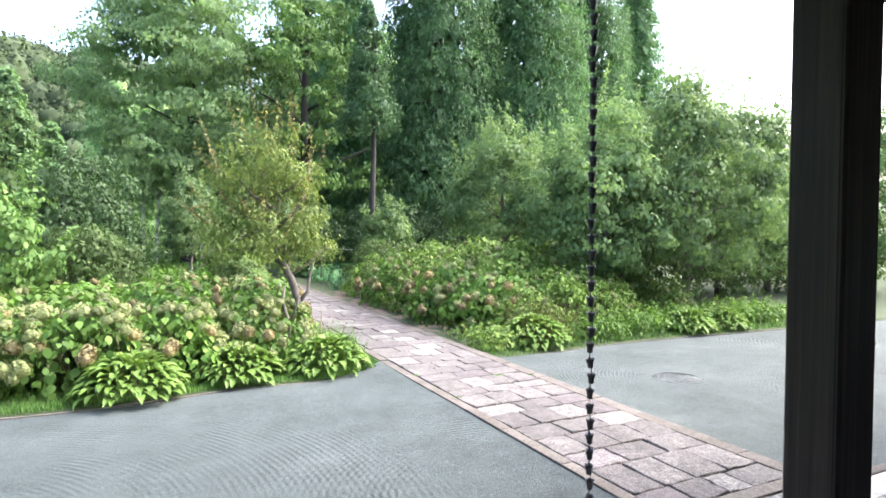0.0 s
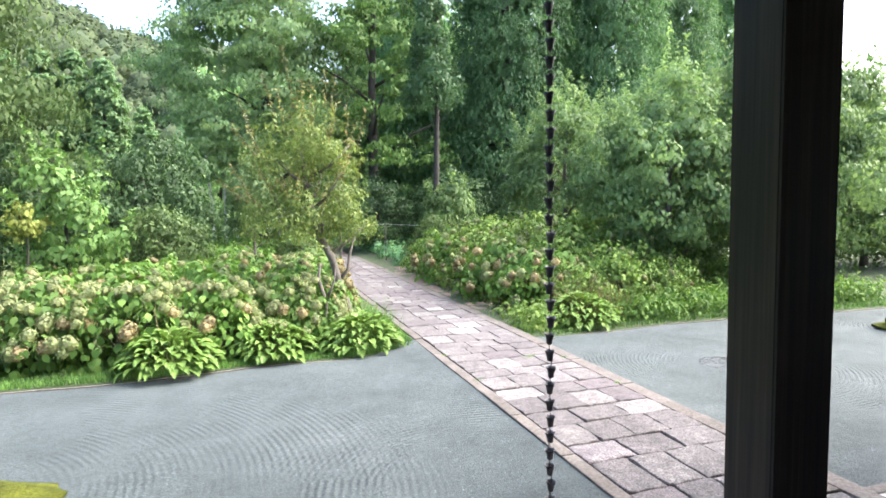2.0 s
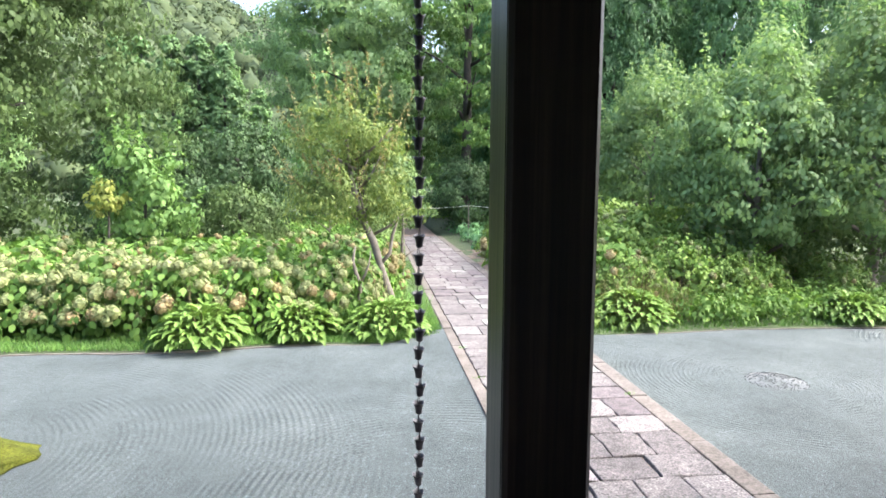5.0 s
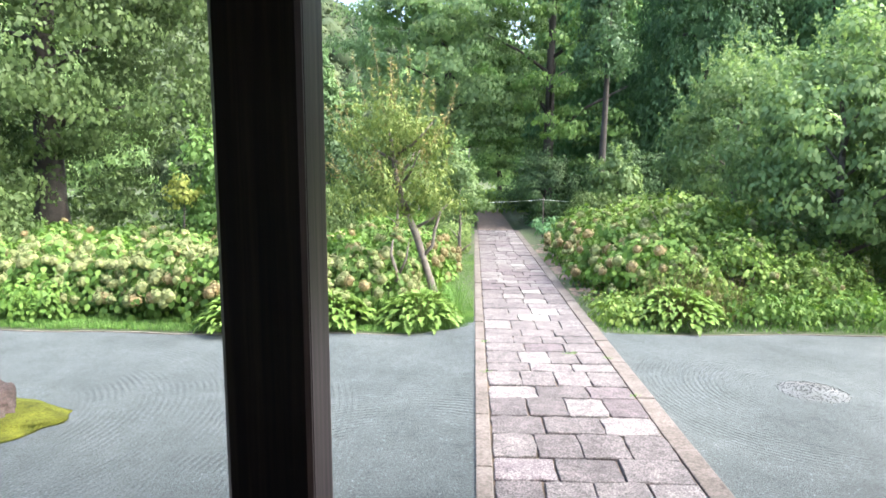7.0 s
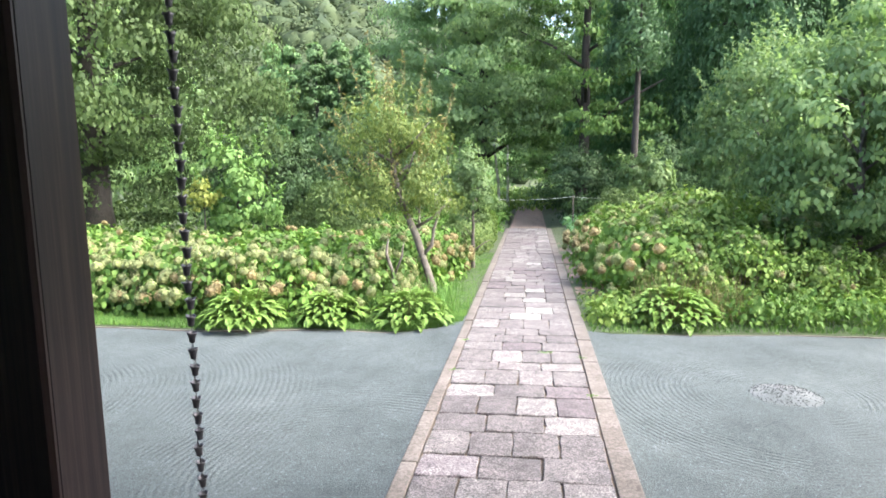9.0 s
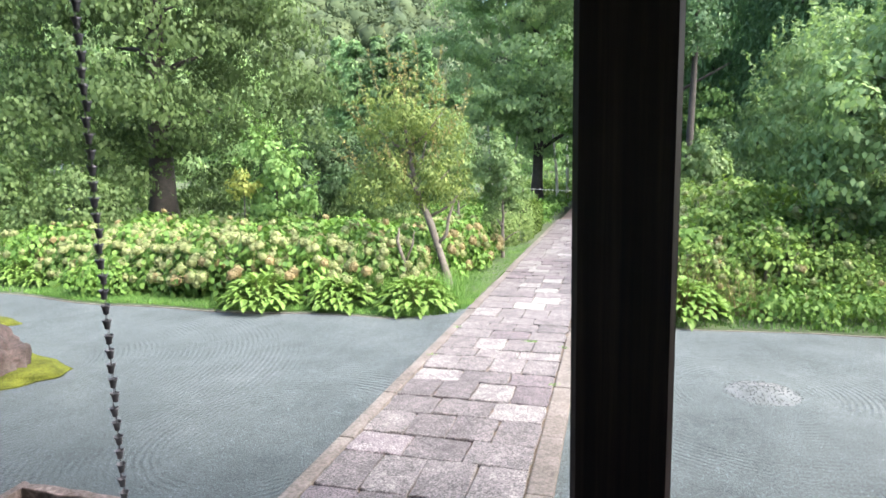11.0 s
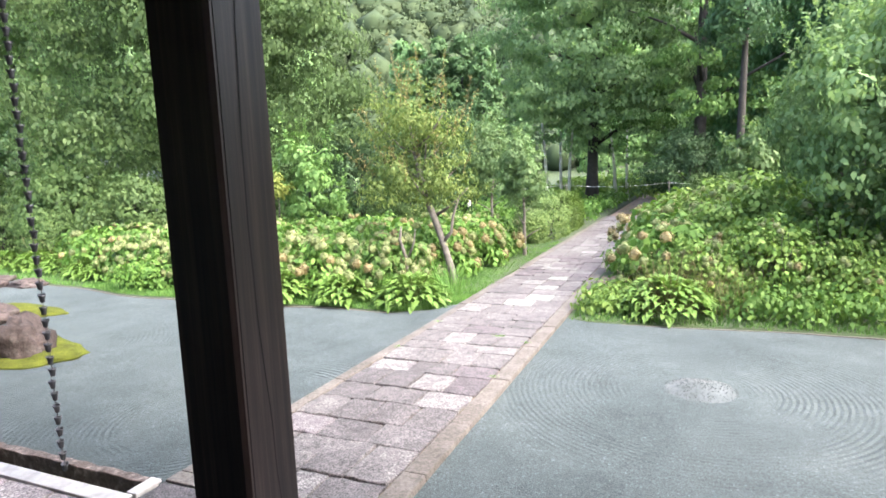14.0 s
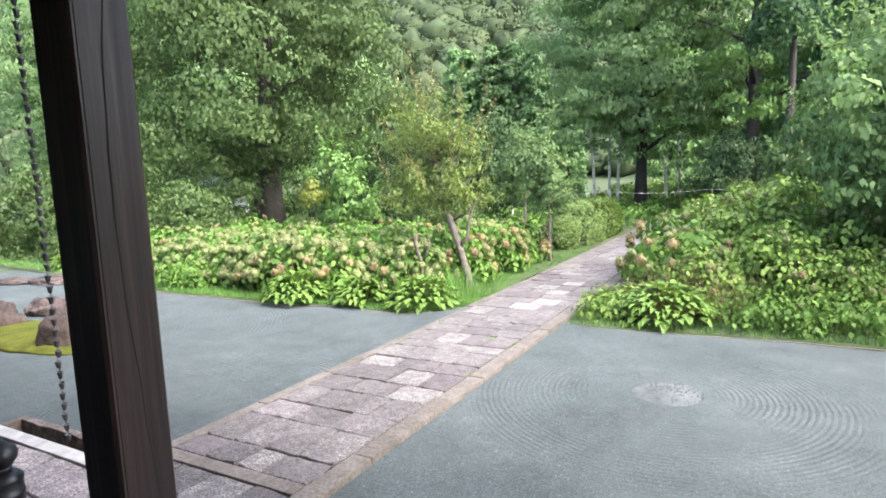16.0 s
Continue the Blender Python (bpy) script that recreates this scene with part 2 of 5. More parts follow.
def gravel_mat(centres):
    """Raked blue-grey gravel: ridges in rings about the stones, worn away in patches."""
    m, nt, b = mat_base("raked gravel")
    tc = nt.nodes.new("ShaderNodeTexCoord")
    big = noise_fac(nt, 0.8, 6, "Object", 0.72)
    fine = noise_fac(nt, 85, 3)
    mid = noise_fac(nt, 9, 5, "Object", 0.7)
    c = ramp(nt, big, [(0.32, (0.0303, 0.0401, 0.0415)), (0.48, (0.0445, 0.0565, 0.0583)), (0.58, (0.0526, 0.0656, 0.0672)), (0.72, (0.0704, 0.0848, 0.0849))])
    c = mix(nt, 1.0, c, ramp(nt, fine, [(0.32, (0.5, 0.5, 0.5)), (0.68, (1.42, 1.42, 1.42))]), "MULTIPLY")
    c = mix(nt, 1.0, c, ramp(nt, mid, [(0.3, (0.86, 0.88, 0.88)), (0.7, (1.08, 1.07, 1.07))]), "MULTIPLY")
    c = mix(nt, 1.0, c, ramp(nt, noise_fac(nt, 38, 2), [(0.3, (0.72, 0.73, 0.74)), (0.42, (1, 1, 1)), (0.64, (1, 1, 1)), (0.7, (2.0, 1.98, 1.95))]), "MULTIPLY")
    total = None
    for (cx, cy, r0, r1, period) in centres:
        wob = nt.nodes.new("ShaderNodeVectorMath")
        wob.operation = "DISTANCE"
        wob.inputs[1].default_value = (cx, cy, 0)
        nt.links.new(tc.outputs["Object"], wob.inputs[0])
        s = nt.nodes.new("ShaderNodeMath")
        s.operation = "MULTIPLY_ADD"
        nt.links.new(mid, s.inputs[0])
        s.inputs[1].default_value = 0.05
        nt.links.new(wob.outputs["Value"], s.inputs[2])
        k = nt.nodes.new("ShaderNodeMath")
        k.operation = "MULTIPLY"
        nt.links.new(s.outputs[0], k.inputs[0])
        k.inputs[1].default_value = 2 * math.pi / period
        w = nt.nodes.new("ShaderNodeMath")
        w.operation = "SINE"
        nt.links.new(k.outputs[0], w.inputs[0])
        band = ramp(nt, wob.outputs["Value"], [(0, (0, 0, 0)), (1, (0, 0, 0))])
        rn = band.node
        mr = node(nt, "ShaderNodeMapRange", From_Min=0.0, From_Max=r1)
        nt.links.new(wob.outputs["Value"], mr.inputs[0])
        nt.links.new(mr.outputs[0], rn.inputs[0])
        e = rn.color_ramp.elements
        e[0].position = max(0.0, r0 / r1 - 0.1)
        e[1].position = 1.0
        for p, v in ((r0 / r1, 1.0), (0.8, 0.8)):
            q = e.new(p)
            q.color = (v, v, v, 1)
        worn = ramp(nt, noise_fac(nt, 0.75, 4, "Object", 0.7), [(0.44, (0.03, 0.03, 0.03)), (0.6, (1, 1, 1))])
        a = mix(nt, 1.0, band, worn, "MULTIPLY")
        mm = nt.nodes.new("ShaderNodeMath")
        mm.operation = "MULTIPLY"
        nt.links.new(w.outputs[0], mm.inputs[0])
        nt.links.new(a, mm.inputs[1])
        if total is None:
            total = mm.outputs[0]
        else:
            ad = nt.nodes.new("ShaderNodeMath")
            ad.operation = "ADD"
            nt.links.new(total, ad.inputs[0])
            nt.links.new(mm.outputs[0], ad.inputs[1])
            total = ad.outputs[0]
    nt.links.new(c, b.inputs["Base Color"])
    b.inputs["Roughness"].default_value = 0.9
    b.inputs["Specular IOR Level"].default_value = 0.3
    b1 = node(nt, "ShaderNodeBump", Strength=0.6, Distance=0.009)
    nt.links.new(total, b1.inputs["Height"])
    b2 = node(nt, "ShaderNodeBump", Strength=1.0, Distance=0.01)
    nt.links.new(fine, b2.inputs["Height"])
    nt.links.new(b1.outputs[0], b2.inputs["Normal"])
    nt.links.new(b2.outputs[0], b.inputs["Normal"])
    return m


MOUND = (3.55, 5.35)
M_GRAVEL = gravel_mat([(MOUND[0], MOUND[1], 0.6, 2.3, 0.058), (-5.5, 4.0, 1.5, 4.6, 0.068), (-0.9, 3.2, 0.9, 2.2, 0.065), (8.3, 5.6, 1.0, 3.0, 0.07)])

# ---- builders ----
RNG = np.random.default_rng(7)


def finish(name, me, material, parent=None, label=""):
    me.materials.append(material)
    ob = new(name, me)
    if parent is not None:
        ob.parent = parent
    if label:
        ob["label"] = label
    return ob


def part(name, bm, material, parent=None, label="", smooth=False):
    """Links a bmesh as one mesh object, under a thing or a part."""
    me = bpy.data.meshes.new(name)
    bmesh.ops.recalc_face_normals(bm, faces=bm.faces[:])
    bm.to_mesh(me)
    bm.free()
    if smooth:
        me.shade_smooth()
    return finish(name, me, material, parent, label)


def thing(name, x, y, z=0.0, rz=0.0):
    ob = new(name)
    ob.empty_display_size = 0.1
    ob.matrix_basis = pose(x, y, z, 0, 0, rz)
    return ob


def quads_mesh(name, v, n_each=4, smooth=False):
    """A mesh of separate faces with n_each corners, from an array (faces, n_each, 3)."""
    f = len(v)
    me = bpy.data.meshes.new(name)
    me.vertices.add(f * n_each)
    me.vertices.foreach_set("co", np.ascontiguousarray(v, dtype=np.float32).ravel())
    me.loops.add(f * n_each)
    me.loops.foreach_set("vertex_index", np.arange(f * n_each, dtype=np.int32))
    me.polygons.add(f)
    me.polygons.foreach_set("loop_start", np.arange(0, f * n_each, n_each, dtype=np.int32))
    me.update(calc_edges=True)
    return me


def unit(a):
    return a / np.maximum(np.linalg.norm(a, axis=-1, keepdims=True), 1e-6)


def leaf_quads(p, nrm, axis, length, width, fold=0.18):
    """Pointed leaves: base, two shoulders, tip, the tip bent down a little."""
    axis = unit(axis - nrm * np.sum(axis * nrm, -1, keepdims=True))
    side = np.cross(nrm, axis)
    l, w = length[:, None], width[:, None]
    base = p
    a = p + axis * l * 0.45 + side * w * 0.5 + nrm * l * 0.05
    c = p + axis * l * 0.45 - side * w * 0.5 + nrm * l * 0.05
    tip = p + axis * l - nrm * l * fold
    return np.stack([base, a, tip, c], 1)


def leaf_ovals(p, nrm, axis, length, width, fold=0.2):
    """Broad oval leaves of six corners, bowed along the midrib."""
    axis = unit(axis - nrm * np.sum(axis * nrm, -1, keepdims=True))
    side = np.cross(nrm, axis)
    l, w = length[:, None], width[:, None]
    rows = [p]
    for f, k, sg in ((0.25, 0.43, 1), (0.62, 0.46, 1), (1.0, 0.0, 0), (0.62, 0.46, -1), (0.25, 0.43, -1)):
        rows.append(p + axis * l * f + side * w * k * sg + nrm * l * (0.06 * abs(sg) - fold * f * f))
    return np.stack(rows, 1)


def clump_leaves(rng, centres, out, spread, per, size, flat=0.45, droop=0.35, upness=0.6, aspect=0.62, oval=False):
    """Leaves gathered about twig ends: each clump a flattened, drooping spray."""
    m = len(centres)
    q = rng.normal(0, 1, (m, per, 3))
    q = unit(q) * rng.uniform(0.45, 1.15, (m, per, 1)) ** 0.6 * 1.35
    s = spread[:, None, None] * q * np.array([1, 1, flat])
    r2 = (s[..., 0] ** 2 + s[..., 1] ** 2) / np.maximum(spread[:, None], 1e-3)
    s[..., 2] -= droop * r2
    p = (centres[:, None, :] + s).reshape(-1, 3)
    o = np.repeat(out, per, 0)
    n = len(p)
    nrm = unit(np.array([0, 0, upness * 0.8]) + o * 0.4 + unit(s.reshape(-1, 3)) * 0.85 + rng.normal(0, 0.27, (n, 3)))
    ax = unit(s.reshape(-1, 3)) + o * 0.4 + np.array([0, 0, -0.35]) + rng.normal(0, 0.35, (n, 3))
    ln = size * rng.uniform(0.6, 1.3, n)
    return (leaf_ovals if oval else leaf_quads)(p, nrm, ax, ln, ln * aspect)


def tube(bm, pts, radii, sides=7):
    """A tapered limb along points."""
    rings = []
    pts = [Vector(p) for p in pts]
    for i, (p, r) in enumerate(zip(pts, radii)):
        d = (pts[min(i + 1, len(pts) - 1)] - pts[max(i - 1, 0)]).normalized()
        x = d.orthogonal().normalized() if abs(d.z) < 0.9 else Vector((1, 0, 0))
        x = (x - d * x.dot(d)).normalized()
        y = d.cross(x)
        rings.append([bm.verts.new(p + (x * math.cos(a) + y * math.sin(a)) * r) for a in (2 * math.pi * k / sides for k in range(sides))])
    for a, b in zip(rings, rings[1:]):
        for k in range(sides):
            bm.faces.new((a[k], a[(k + 1) % sides], b[(k + 1) % sides], b[k]))
    bm.faces.new(rings[0][::-1])
    bm.faces.new(rings[-1])


def box(bm, x0, x1, y0, y1, z0, z1, bevel=0.0):
    r = bmesh.ops.create_cube(bm, size=1.0, matrix=Matrix.Translation(((x0 + x1) / 2, (y0 + y1) / 2, (z0 + z1) / 2)) @ Matrix.Diagonal((x1 - x0, y1 - y0, z1 - z0, 1)))
    if bevel:
        es = list({e for v in r["verts"] for e in v.link_edges})
        bmesh.ops.bevel(bm, geom=es, offset=bevel, segments=2, affect="EDGES", profile=0.6)
    return bm


def boxed(*a, **k):
    return box(bmesh.new(), *a, **k)


def wobble_blob(rng, sx, sy, sz, lump, freq, subdiv=3, flat_bottom=True, craggy=0.0):
    """A rounded, uneven stone or mound."""
    bm = bmesh.new()
    bmesh.ops.create_icosphere(bm, subdivisions=subdiv, radius=1.0)
    off = Vector(rng.uniform(-50, 50, 3))
    for v in bm.verts:
        k = 1 + lump * noise.noise(v.co * freq + off) + lump * 0.45 * noise.noise(v.co * freq * 2.7 + off) - craggy * abs(noise.noise(v.co * 3.1 + off)) + craggy * 0.5 * noise.noise(v.co * 9.0 + off)
        v.co = Vector((v.co.x * sx, v.co.y * sy, v.co.z * sz)) * k
        if flat_bottom and v.co.z < -0.12 * sz:
            v.co.z = -0.12 * sz + (v.co.z + 0.12 * sz) * 0.15
    return bm


def trunk_mesh(rng, height, r0, r1, lean=(0, 0), limbs=8, limb_len=3.0, start=0.3, wander=0.15, rise=0.6, sides=8):
    """A tapered trunk with limbs; returns the bmesh and the limbs' ends."""
    bm = bmesh.new()
    n = 9
    pts, rad = [], []
    w = rng.normal(0, wander, (n, 2)).cumsum(0) * 0.5
    for i in range(n):
        f = i / (n - 1)
        pts.append((lean[0] * f + w[i, 0] * f, lean[1] * f + w[i, 1] * f, height * f - 0.1))
        rad.append(r0 * (1 - f) ** 0.8 + r1 + (0.45 * r0 if i == 0 else 0))
    tube(bm, pts, rad, sides)
    ends = []
    for k in range(limbs):
        f = start + (0.97 - start) * (k + rng.uniform(0, 0.8)) / limbs
        i = min(int(f * (n - 1)), n - 2)
        t = f * (n - 1) - i
        b = np.array(pts[i]) * (1 - t) + np.array(pts[i + 1]) * t
        a = k * 2.4 + rng.uniform(-0.5, 0.5)
        ln = limb_len * (1.15 - 0.75 * f) * rng.uniform(0.75, 1.15)
        d = np.array([math.cos(a), math.sin(a), rise * rng.uniform(0.6, 1.3)])
        p1 = b + d * ln * 0.5
        p2 = b + d * ln + np.array([0, 0, -0.12 * ln])
        r = (r0 * (1 - f) ** 0.8 + r1) * 0.5
        tube(bm, [b, p1, p2], [r, r * 0.6, r * 0.2], 5)
        ends.append(p2)
    return bm, np.array(ends) if ends else np.zeros((0, 3))


def broad_crown(rng, name, rx, ry, z0, z1, clumps, per, size, hollow=0.55, lump=0.22, spread=0.17, droop=0.4, spikes=0, spike_h=0.9, flat=0.45, inner=0):
    """A broadleaf crown: sprays set through an uneven egg, more at its skin."""
    d = unit(rng.normal(0, 1, (clumps, 3)))
    off = Vector(rng.uniform(-40, 40, 3))
    k = np.array([1 + lump * noise.noise(Vector(x) * 1.9 + off) * 1.6 + lump * 0.5 * noise.noise(Vector(x) * 4.5 + off) for x in d])
    r = (hollow + (1 - hollow) * rng.uniform(0, 1, clumps) ** 0.55) * k
    zc, rz = (z0 + z1) / 2, (z1 - z0) / 2
    taper = 1 - 0.22 * d[:, 2]
    c = np.stack([d[:, 0] * rx * r * taper, d[:, 1] * ry * r * taper, zc + d[:, 2] * rz * r], 1)
    sp = spread * (rx + ry) / 2 * rng.uniform(0.6, 1.35, clumps)
    v = clump_leaves(rng, c, d, sp, per, size, flat, droop)
    if spikes:
        # upright leafy shoots that break the outline
        pick = np.flatnonzero((d[:, 2] > -0.1) & (r > 0.8))
        pick = rng.choice(pick, min(spikes, len(pick)), replace=False)
        m = 26
        t = rng.uniform(0, 1, (len(pick), m, 1))
        hh = spike_h * rng.uniform(0.5, 1.2, (len(pick), 1, 1))
        way = unit(d[pick] * 0.45 + np.array([0, 0, 1.0]) + rng.normal(0, 0.12, (len(pick), 3)))[:, None]
        p = (c[pick][:, None] + way * t * hh + rng.normal(0, 0.05, (len(pick), m, 3)) * (1.2 - t) * spike_h).reshape(-1, 3)
        n = len(p)
        nr = unit(rng.normal(0, 0.7, (n, 3)) + np.array([0, 0, 0.6]))
        ln = size * rng.uniform(0.6, 1.1, n)
        v = np.concatenate([v, leaf_quads(p, nr, rng.normal(0, 1, (n, 3)) + np.array([0, 0, 0.7]), ln, ln * 0.5)])
    if inner:
        # coarse foliage inside the crown
        e = unit(rng.normal(0, 1, (inner, 3)))
        p = e * (rng.uniform(0.1, 0.62, (inner, 1))) * np.array([rx, ry, rz * 1.15]) + np.array([0, 0, zc])
        ln = size * rng.uniform(2.2, 3.6, inner)
        v = np.concatenate([v, leaf_quads(p, unit(e + rng.normal(0, 0.5, (inner, 3))), rng.normal(0, 1, (inner, 3)), ln, ln * 0.8)])
    return quads_mesh(name, v)


def tuft_crown(rng, name, radius, z0, z1, rows, per, size, power=0.55, blunt=0.35):
    """A dense conifer: rows of rounded hanging tufts over a cone, coarse foliage inside."""
    c, sp = [], []
    off = Vector(rng.uniform(-40, 40, 3))
    for j in range(rows):
        f = (j + 0.5) / rows
        rr = radius * ((1 - f) ** power * (1 - blunt) + blunt * (1 - f) ** 0.3)
        m = max(4, int(2 * math.pi * rr / (0.27 * radius)))
        turn = rng.uniform(0, 1)
        for i in range(m):
            a = 2 * math.pi * (i + turn + rng.uniform(-0.35, 0.35)) / m
            k = 1 + 0.2 * noise.noise(Vector((math.cos(a) * 1.7, math.sin(a) * 1.7, f * 7)) + off)
            q = rr * k * rng.uniform(0.84, 1.04)
            c.append((math.cos(a) * q, math.sin(a) * q, z0 + (z1 - z0) * f + rng.uniform(-0.35, 0.35)))
            sp.append(radius * 0.17 * rng.uniform(0.75, 1.2) * (0.7 + 0.3 * (1 - f)))
    c, sp = np.array(c), np.array(sp)
    out = unit(np.stack([c[:, 0], c[:, 1], np.full(len(c), 0.8)], 1))
    v = clump_leaves(rng, c, out, sp, per, size, 0.85, 0.6, 0.95, 0.3)
    n = rows * 26
    f = rng.uniform(0, 0.96, n)
    a = rng.uniform(0, 6.28, n)
    rr = radius * ((1 - f) ** power * (1 - blunt) + blunt * (1 - f) ** 0.3) * rng.uniform(0.3, 0.78, n)
    p = np.stack([np.cos(a) * rr, np.sin(a) * rr, z0 + (z1 - z0) * f], 1)
    nr = unit(np.stack([np.cos(a), np.sin(a), np.full(n, 0.2)], 1) + rng.normal(0, 0.4, (n, 3)))
    ln = rng.uniform(0.7, 1.2, n)
    return quads_mesh(name, np.concatenate([v, leaf_quads(p, nr, rng.normal(0, 0.4, (n, 3)) - np.array([0, 0, 1]), ln, ln * 0.7)]))


def conifer_crown(rng, name, radius, z0, z1, clumps, per, size, power=0.75, spread=0.16, droop=0.9, blunt=0.12):
    """A conifer's crown: drooping sprays in rounded tufts on a cone."""
    f = rng.uniform(0, 1, clumps) ** 1.15
    a = rng.uniform(0, 2 * math.pi, clumps)
    off = Vector(rng.uniform(-40, 40, 3))
    rr = radius * ((1 - f) ** power * (1 - blunt) + blunt * (1 - f) ** 0.3)
    k = np.array([1 + 0.3 * noise.noise(Vector((math.cos(x) * 1.6, math.sin(x) * 1.6, y * 6)) + off) for x, y in zip(a, f)])
    r = rr * k * (0.5 + 0.5 * rng.uniform(0, 1, clumps) ** 0.5)
    c = np.stack([np.cos(a) * r, np.sin(a) * r, z0 + (z1 - z0) * f], 1)
    out = np.stack([np.cos(a), np.sin(a), np.full(clumps, 0.15)], 1)
    sp = spread * radius * (0.5 + 0.7 * (1 - f)) * rng.uniform(0.7, 1.25, clumps)
    return quads_mesh(name, clump_leaves(rng, c, out, sp, per, size, 0.9, droop, 0.35, 0.52))


def tree(name, rng, trunk, crown_mesh, bark, leaf, label, category="tree", group=""):
    ob = thing(name, 0, 0)
    part("trunk", trunk, bark, ob, smooth=True)
    finish("crown", crown_mesh, leaf, ob)
    return tagged(ob, label, category, group)


def put(ob, x, y, z=0.0, rz=0.0, s=1.0):
    ob.matrix_basis = pose(x, y, z, 0, 0, rz) @ Matrix.Diagonal((s, s, s, 1))
    return ob


def again(ob, x, y, z=0.0, rz=0.0, s=1.0, label=""):
    c = copy_thing(ob, pose(x, y, z, 0, 0, rz))
    c.scale = (s, s, s)
    if label:
        c["label"] = label
    return c


# ---- ground ----
GRAVEL_FRONT, GRAVEL_BACK_L, GRAVEL_BACK_R = 1.99, 7.5, 7.62
PATH_W, KERB_W, KERB_R = 1.485, 0.17, 0.2


def grid_mesh(name, x0, x1, y0, y1, nx, ny, height, material, parent=None):
    xs, ys = np.linspace(x0, x1, nx), np.linspace(y0, y1, ny)
    verts = [(x, y, height(x, y)) for y in ys for x in xs]
    faces = [(j * nx + i, j * nx + i + 1, (j + 1) * nx + i + 1, (j + 1) * nx + i) for j in range(ny - 1) for i in range(nx - 1)]
    me = bpy.data.meshes.new(name)
    me.from_pydata(verts, [], faces)
    me.shade_smooth()
    return finish(name, me, material, parent)


def far_rise(x, y):
    """The ground: flat about the garden, a wooded hill to the north-west."""
    d = math.hypot(x, y)
    az = math.degrees(math.atan2(x, y))
    k = min(max((d - 75) / 120, 0), 1)
    k = k * k * (3 - 2 * k)
    crest = 43 + 15 * min(max((-az - 11) / 11, 0), 1) if az < -2 else max(10, 43 - 33 * min((az + 2) / 24, 1))
    if az < -75 or y < -20:
        crest = 20
    return -0.06 + k * crest * (1 + 0.18 * noise.noise(Vector((x, y, 0)) * 0.012)) + k * 3 * noise.noise(Vector((x, y, 3)) * 0.05)


ground = tagged(grid_mesh("ground", -600, 600, -600, 600, 161, 161, far_rise, M_TURF), "green and brown garden ground rising to a hill", "ground", kind="structure")

tagged(grid_mesh("gravel", -16, -KERB_W, GRAVEL_FRONT, GRAVEL_BACK_L + 0.9, 140, 40, lambda x, y: 0.012 * noise.noise(Vector((x, y, 0)) * 0.7) + 0.068 * math.exp((x + KERB_W) / 0.6), M_GRAVEL), "raked blue-grey gravel garden left of the path", "gravel", kind="structure")
tagged(grid_mesh("gravel", PATH_W + KERB_R, 18, 2.04, GRAVEL_BACK_R + 0.7, 140, 40, lambda x, y: 0.012 * noise.noise(Vector((x, y, 0)) * 0.7) + 0.03 * math.exp((PATH_W + KERB_R - x) / 0.7), M_GRAVEL), "raked blue-grey gravel with rings about a mound", "gravel", kind="structure")


def bed(name, x0, x1, y0, y1, edge, label, material):
    """A planted bed: a low uneven soil sheet behind a waving front edge."""
    nx, ny = 90, 30
    verts, faces = [], []
    for j in range(ny):
        for i in range(nx):
            x = x0 + (x1 - x0) * i / (nx - 1)
            f = edge(x)
            y = f + (y1 - f) * (j / (ny - 1)) ** 1.6
            verts.append((x, y, 0.018 + 0.03 * noise.noise(Vector((x, y, 1)) * 1.5) * min(j / 4, 1) + 0.06 * min(j / 5, 1)))
    for j in range(ny - 1):
        for i in range(nx - 1):
            faces.append((j * nx + i, j * nx + i + 1, (j + 1) * nx + i + 1, (j + 1) * nx + i))
    base = len(verts)
    for i in range(nx):
        x, y, z = verts[i]
        verts.append((x, y - 0.01, -0.05))
    for i in range(nx - 1):
        faces.append((base + i, base + i + 1, i + 1, i))
    me = bpy.data.meshes.new(name)
    me.from_pydata(verts, [], faces)
    me.shade_smooth()
    return tagged(finish(name, me, material), label, "garden bed", kind="structure")


def edge_left(x):
    return GRAVEL_BACK_L - 0.1 * min(max((-x - 2) / 3, 0), 1) + 0.35 * min(max((x + 1.2) / 1.0, 0), 1) + 0.06 * math.sin(x * 1.9) + (0.5 * max(0, -x - 6.5) * 0.28)


def edge_right(x):
    return GRAVEL_BACK_R + 0.03 * math.sin(x * 1.3) + 0.08 * (min(x, 4.5) - 2) - 0.06 * max(0, x - 4.5)


bed("bed_left", -22, -KERB_W - 0.005, 7.4, 45, edge_left, "soil and grass bed of hydrangeas edging the gravel", M_TURF)
bed("bed_right", PATH_W + KERB_R + 0.005, 24, 7.6, 45, edge_right, "soil bed of shrubs and hostas edging the gravel", M_TURF)


def edging(name, x0, x1, edge, label):
    bm = bmesh.new()
    n = 60
    rows = []
    for i in range(n):
        x = x0 + (x1 - x0) * i / (n - 1)
        y = edge(x) - 0.015
        z = 0.012 + 0.008 * noise.noise(Vector((x * 3, 0, 0)))
        rows.append([bm.verts.new(p) for p in ((x, y - 0.025, -0.03), (x, y - 0.022, z), (x, y + 0.022, z), (x, y + 0.025, -0.03))])
    for a, b in zip(rows, rows[1:]):
        for k in range(3):
            bm.faces.new((a[k], a[k + 1], b[k + 1], b[k]))
    return tagged(part(name, bm, M_STONE_K), label, "edging", kind="structure")


edging("trim", -12, -KERB_W - 0.02, edge_left, "thin weathered edging between gravel and bed")
edging("trim", PATH_W + KERB_R + 0.02, 14, edge_right, "thin weathered edging between gravel and bed")

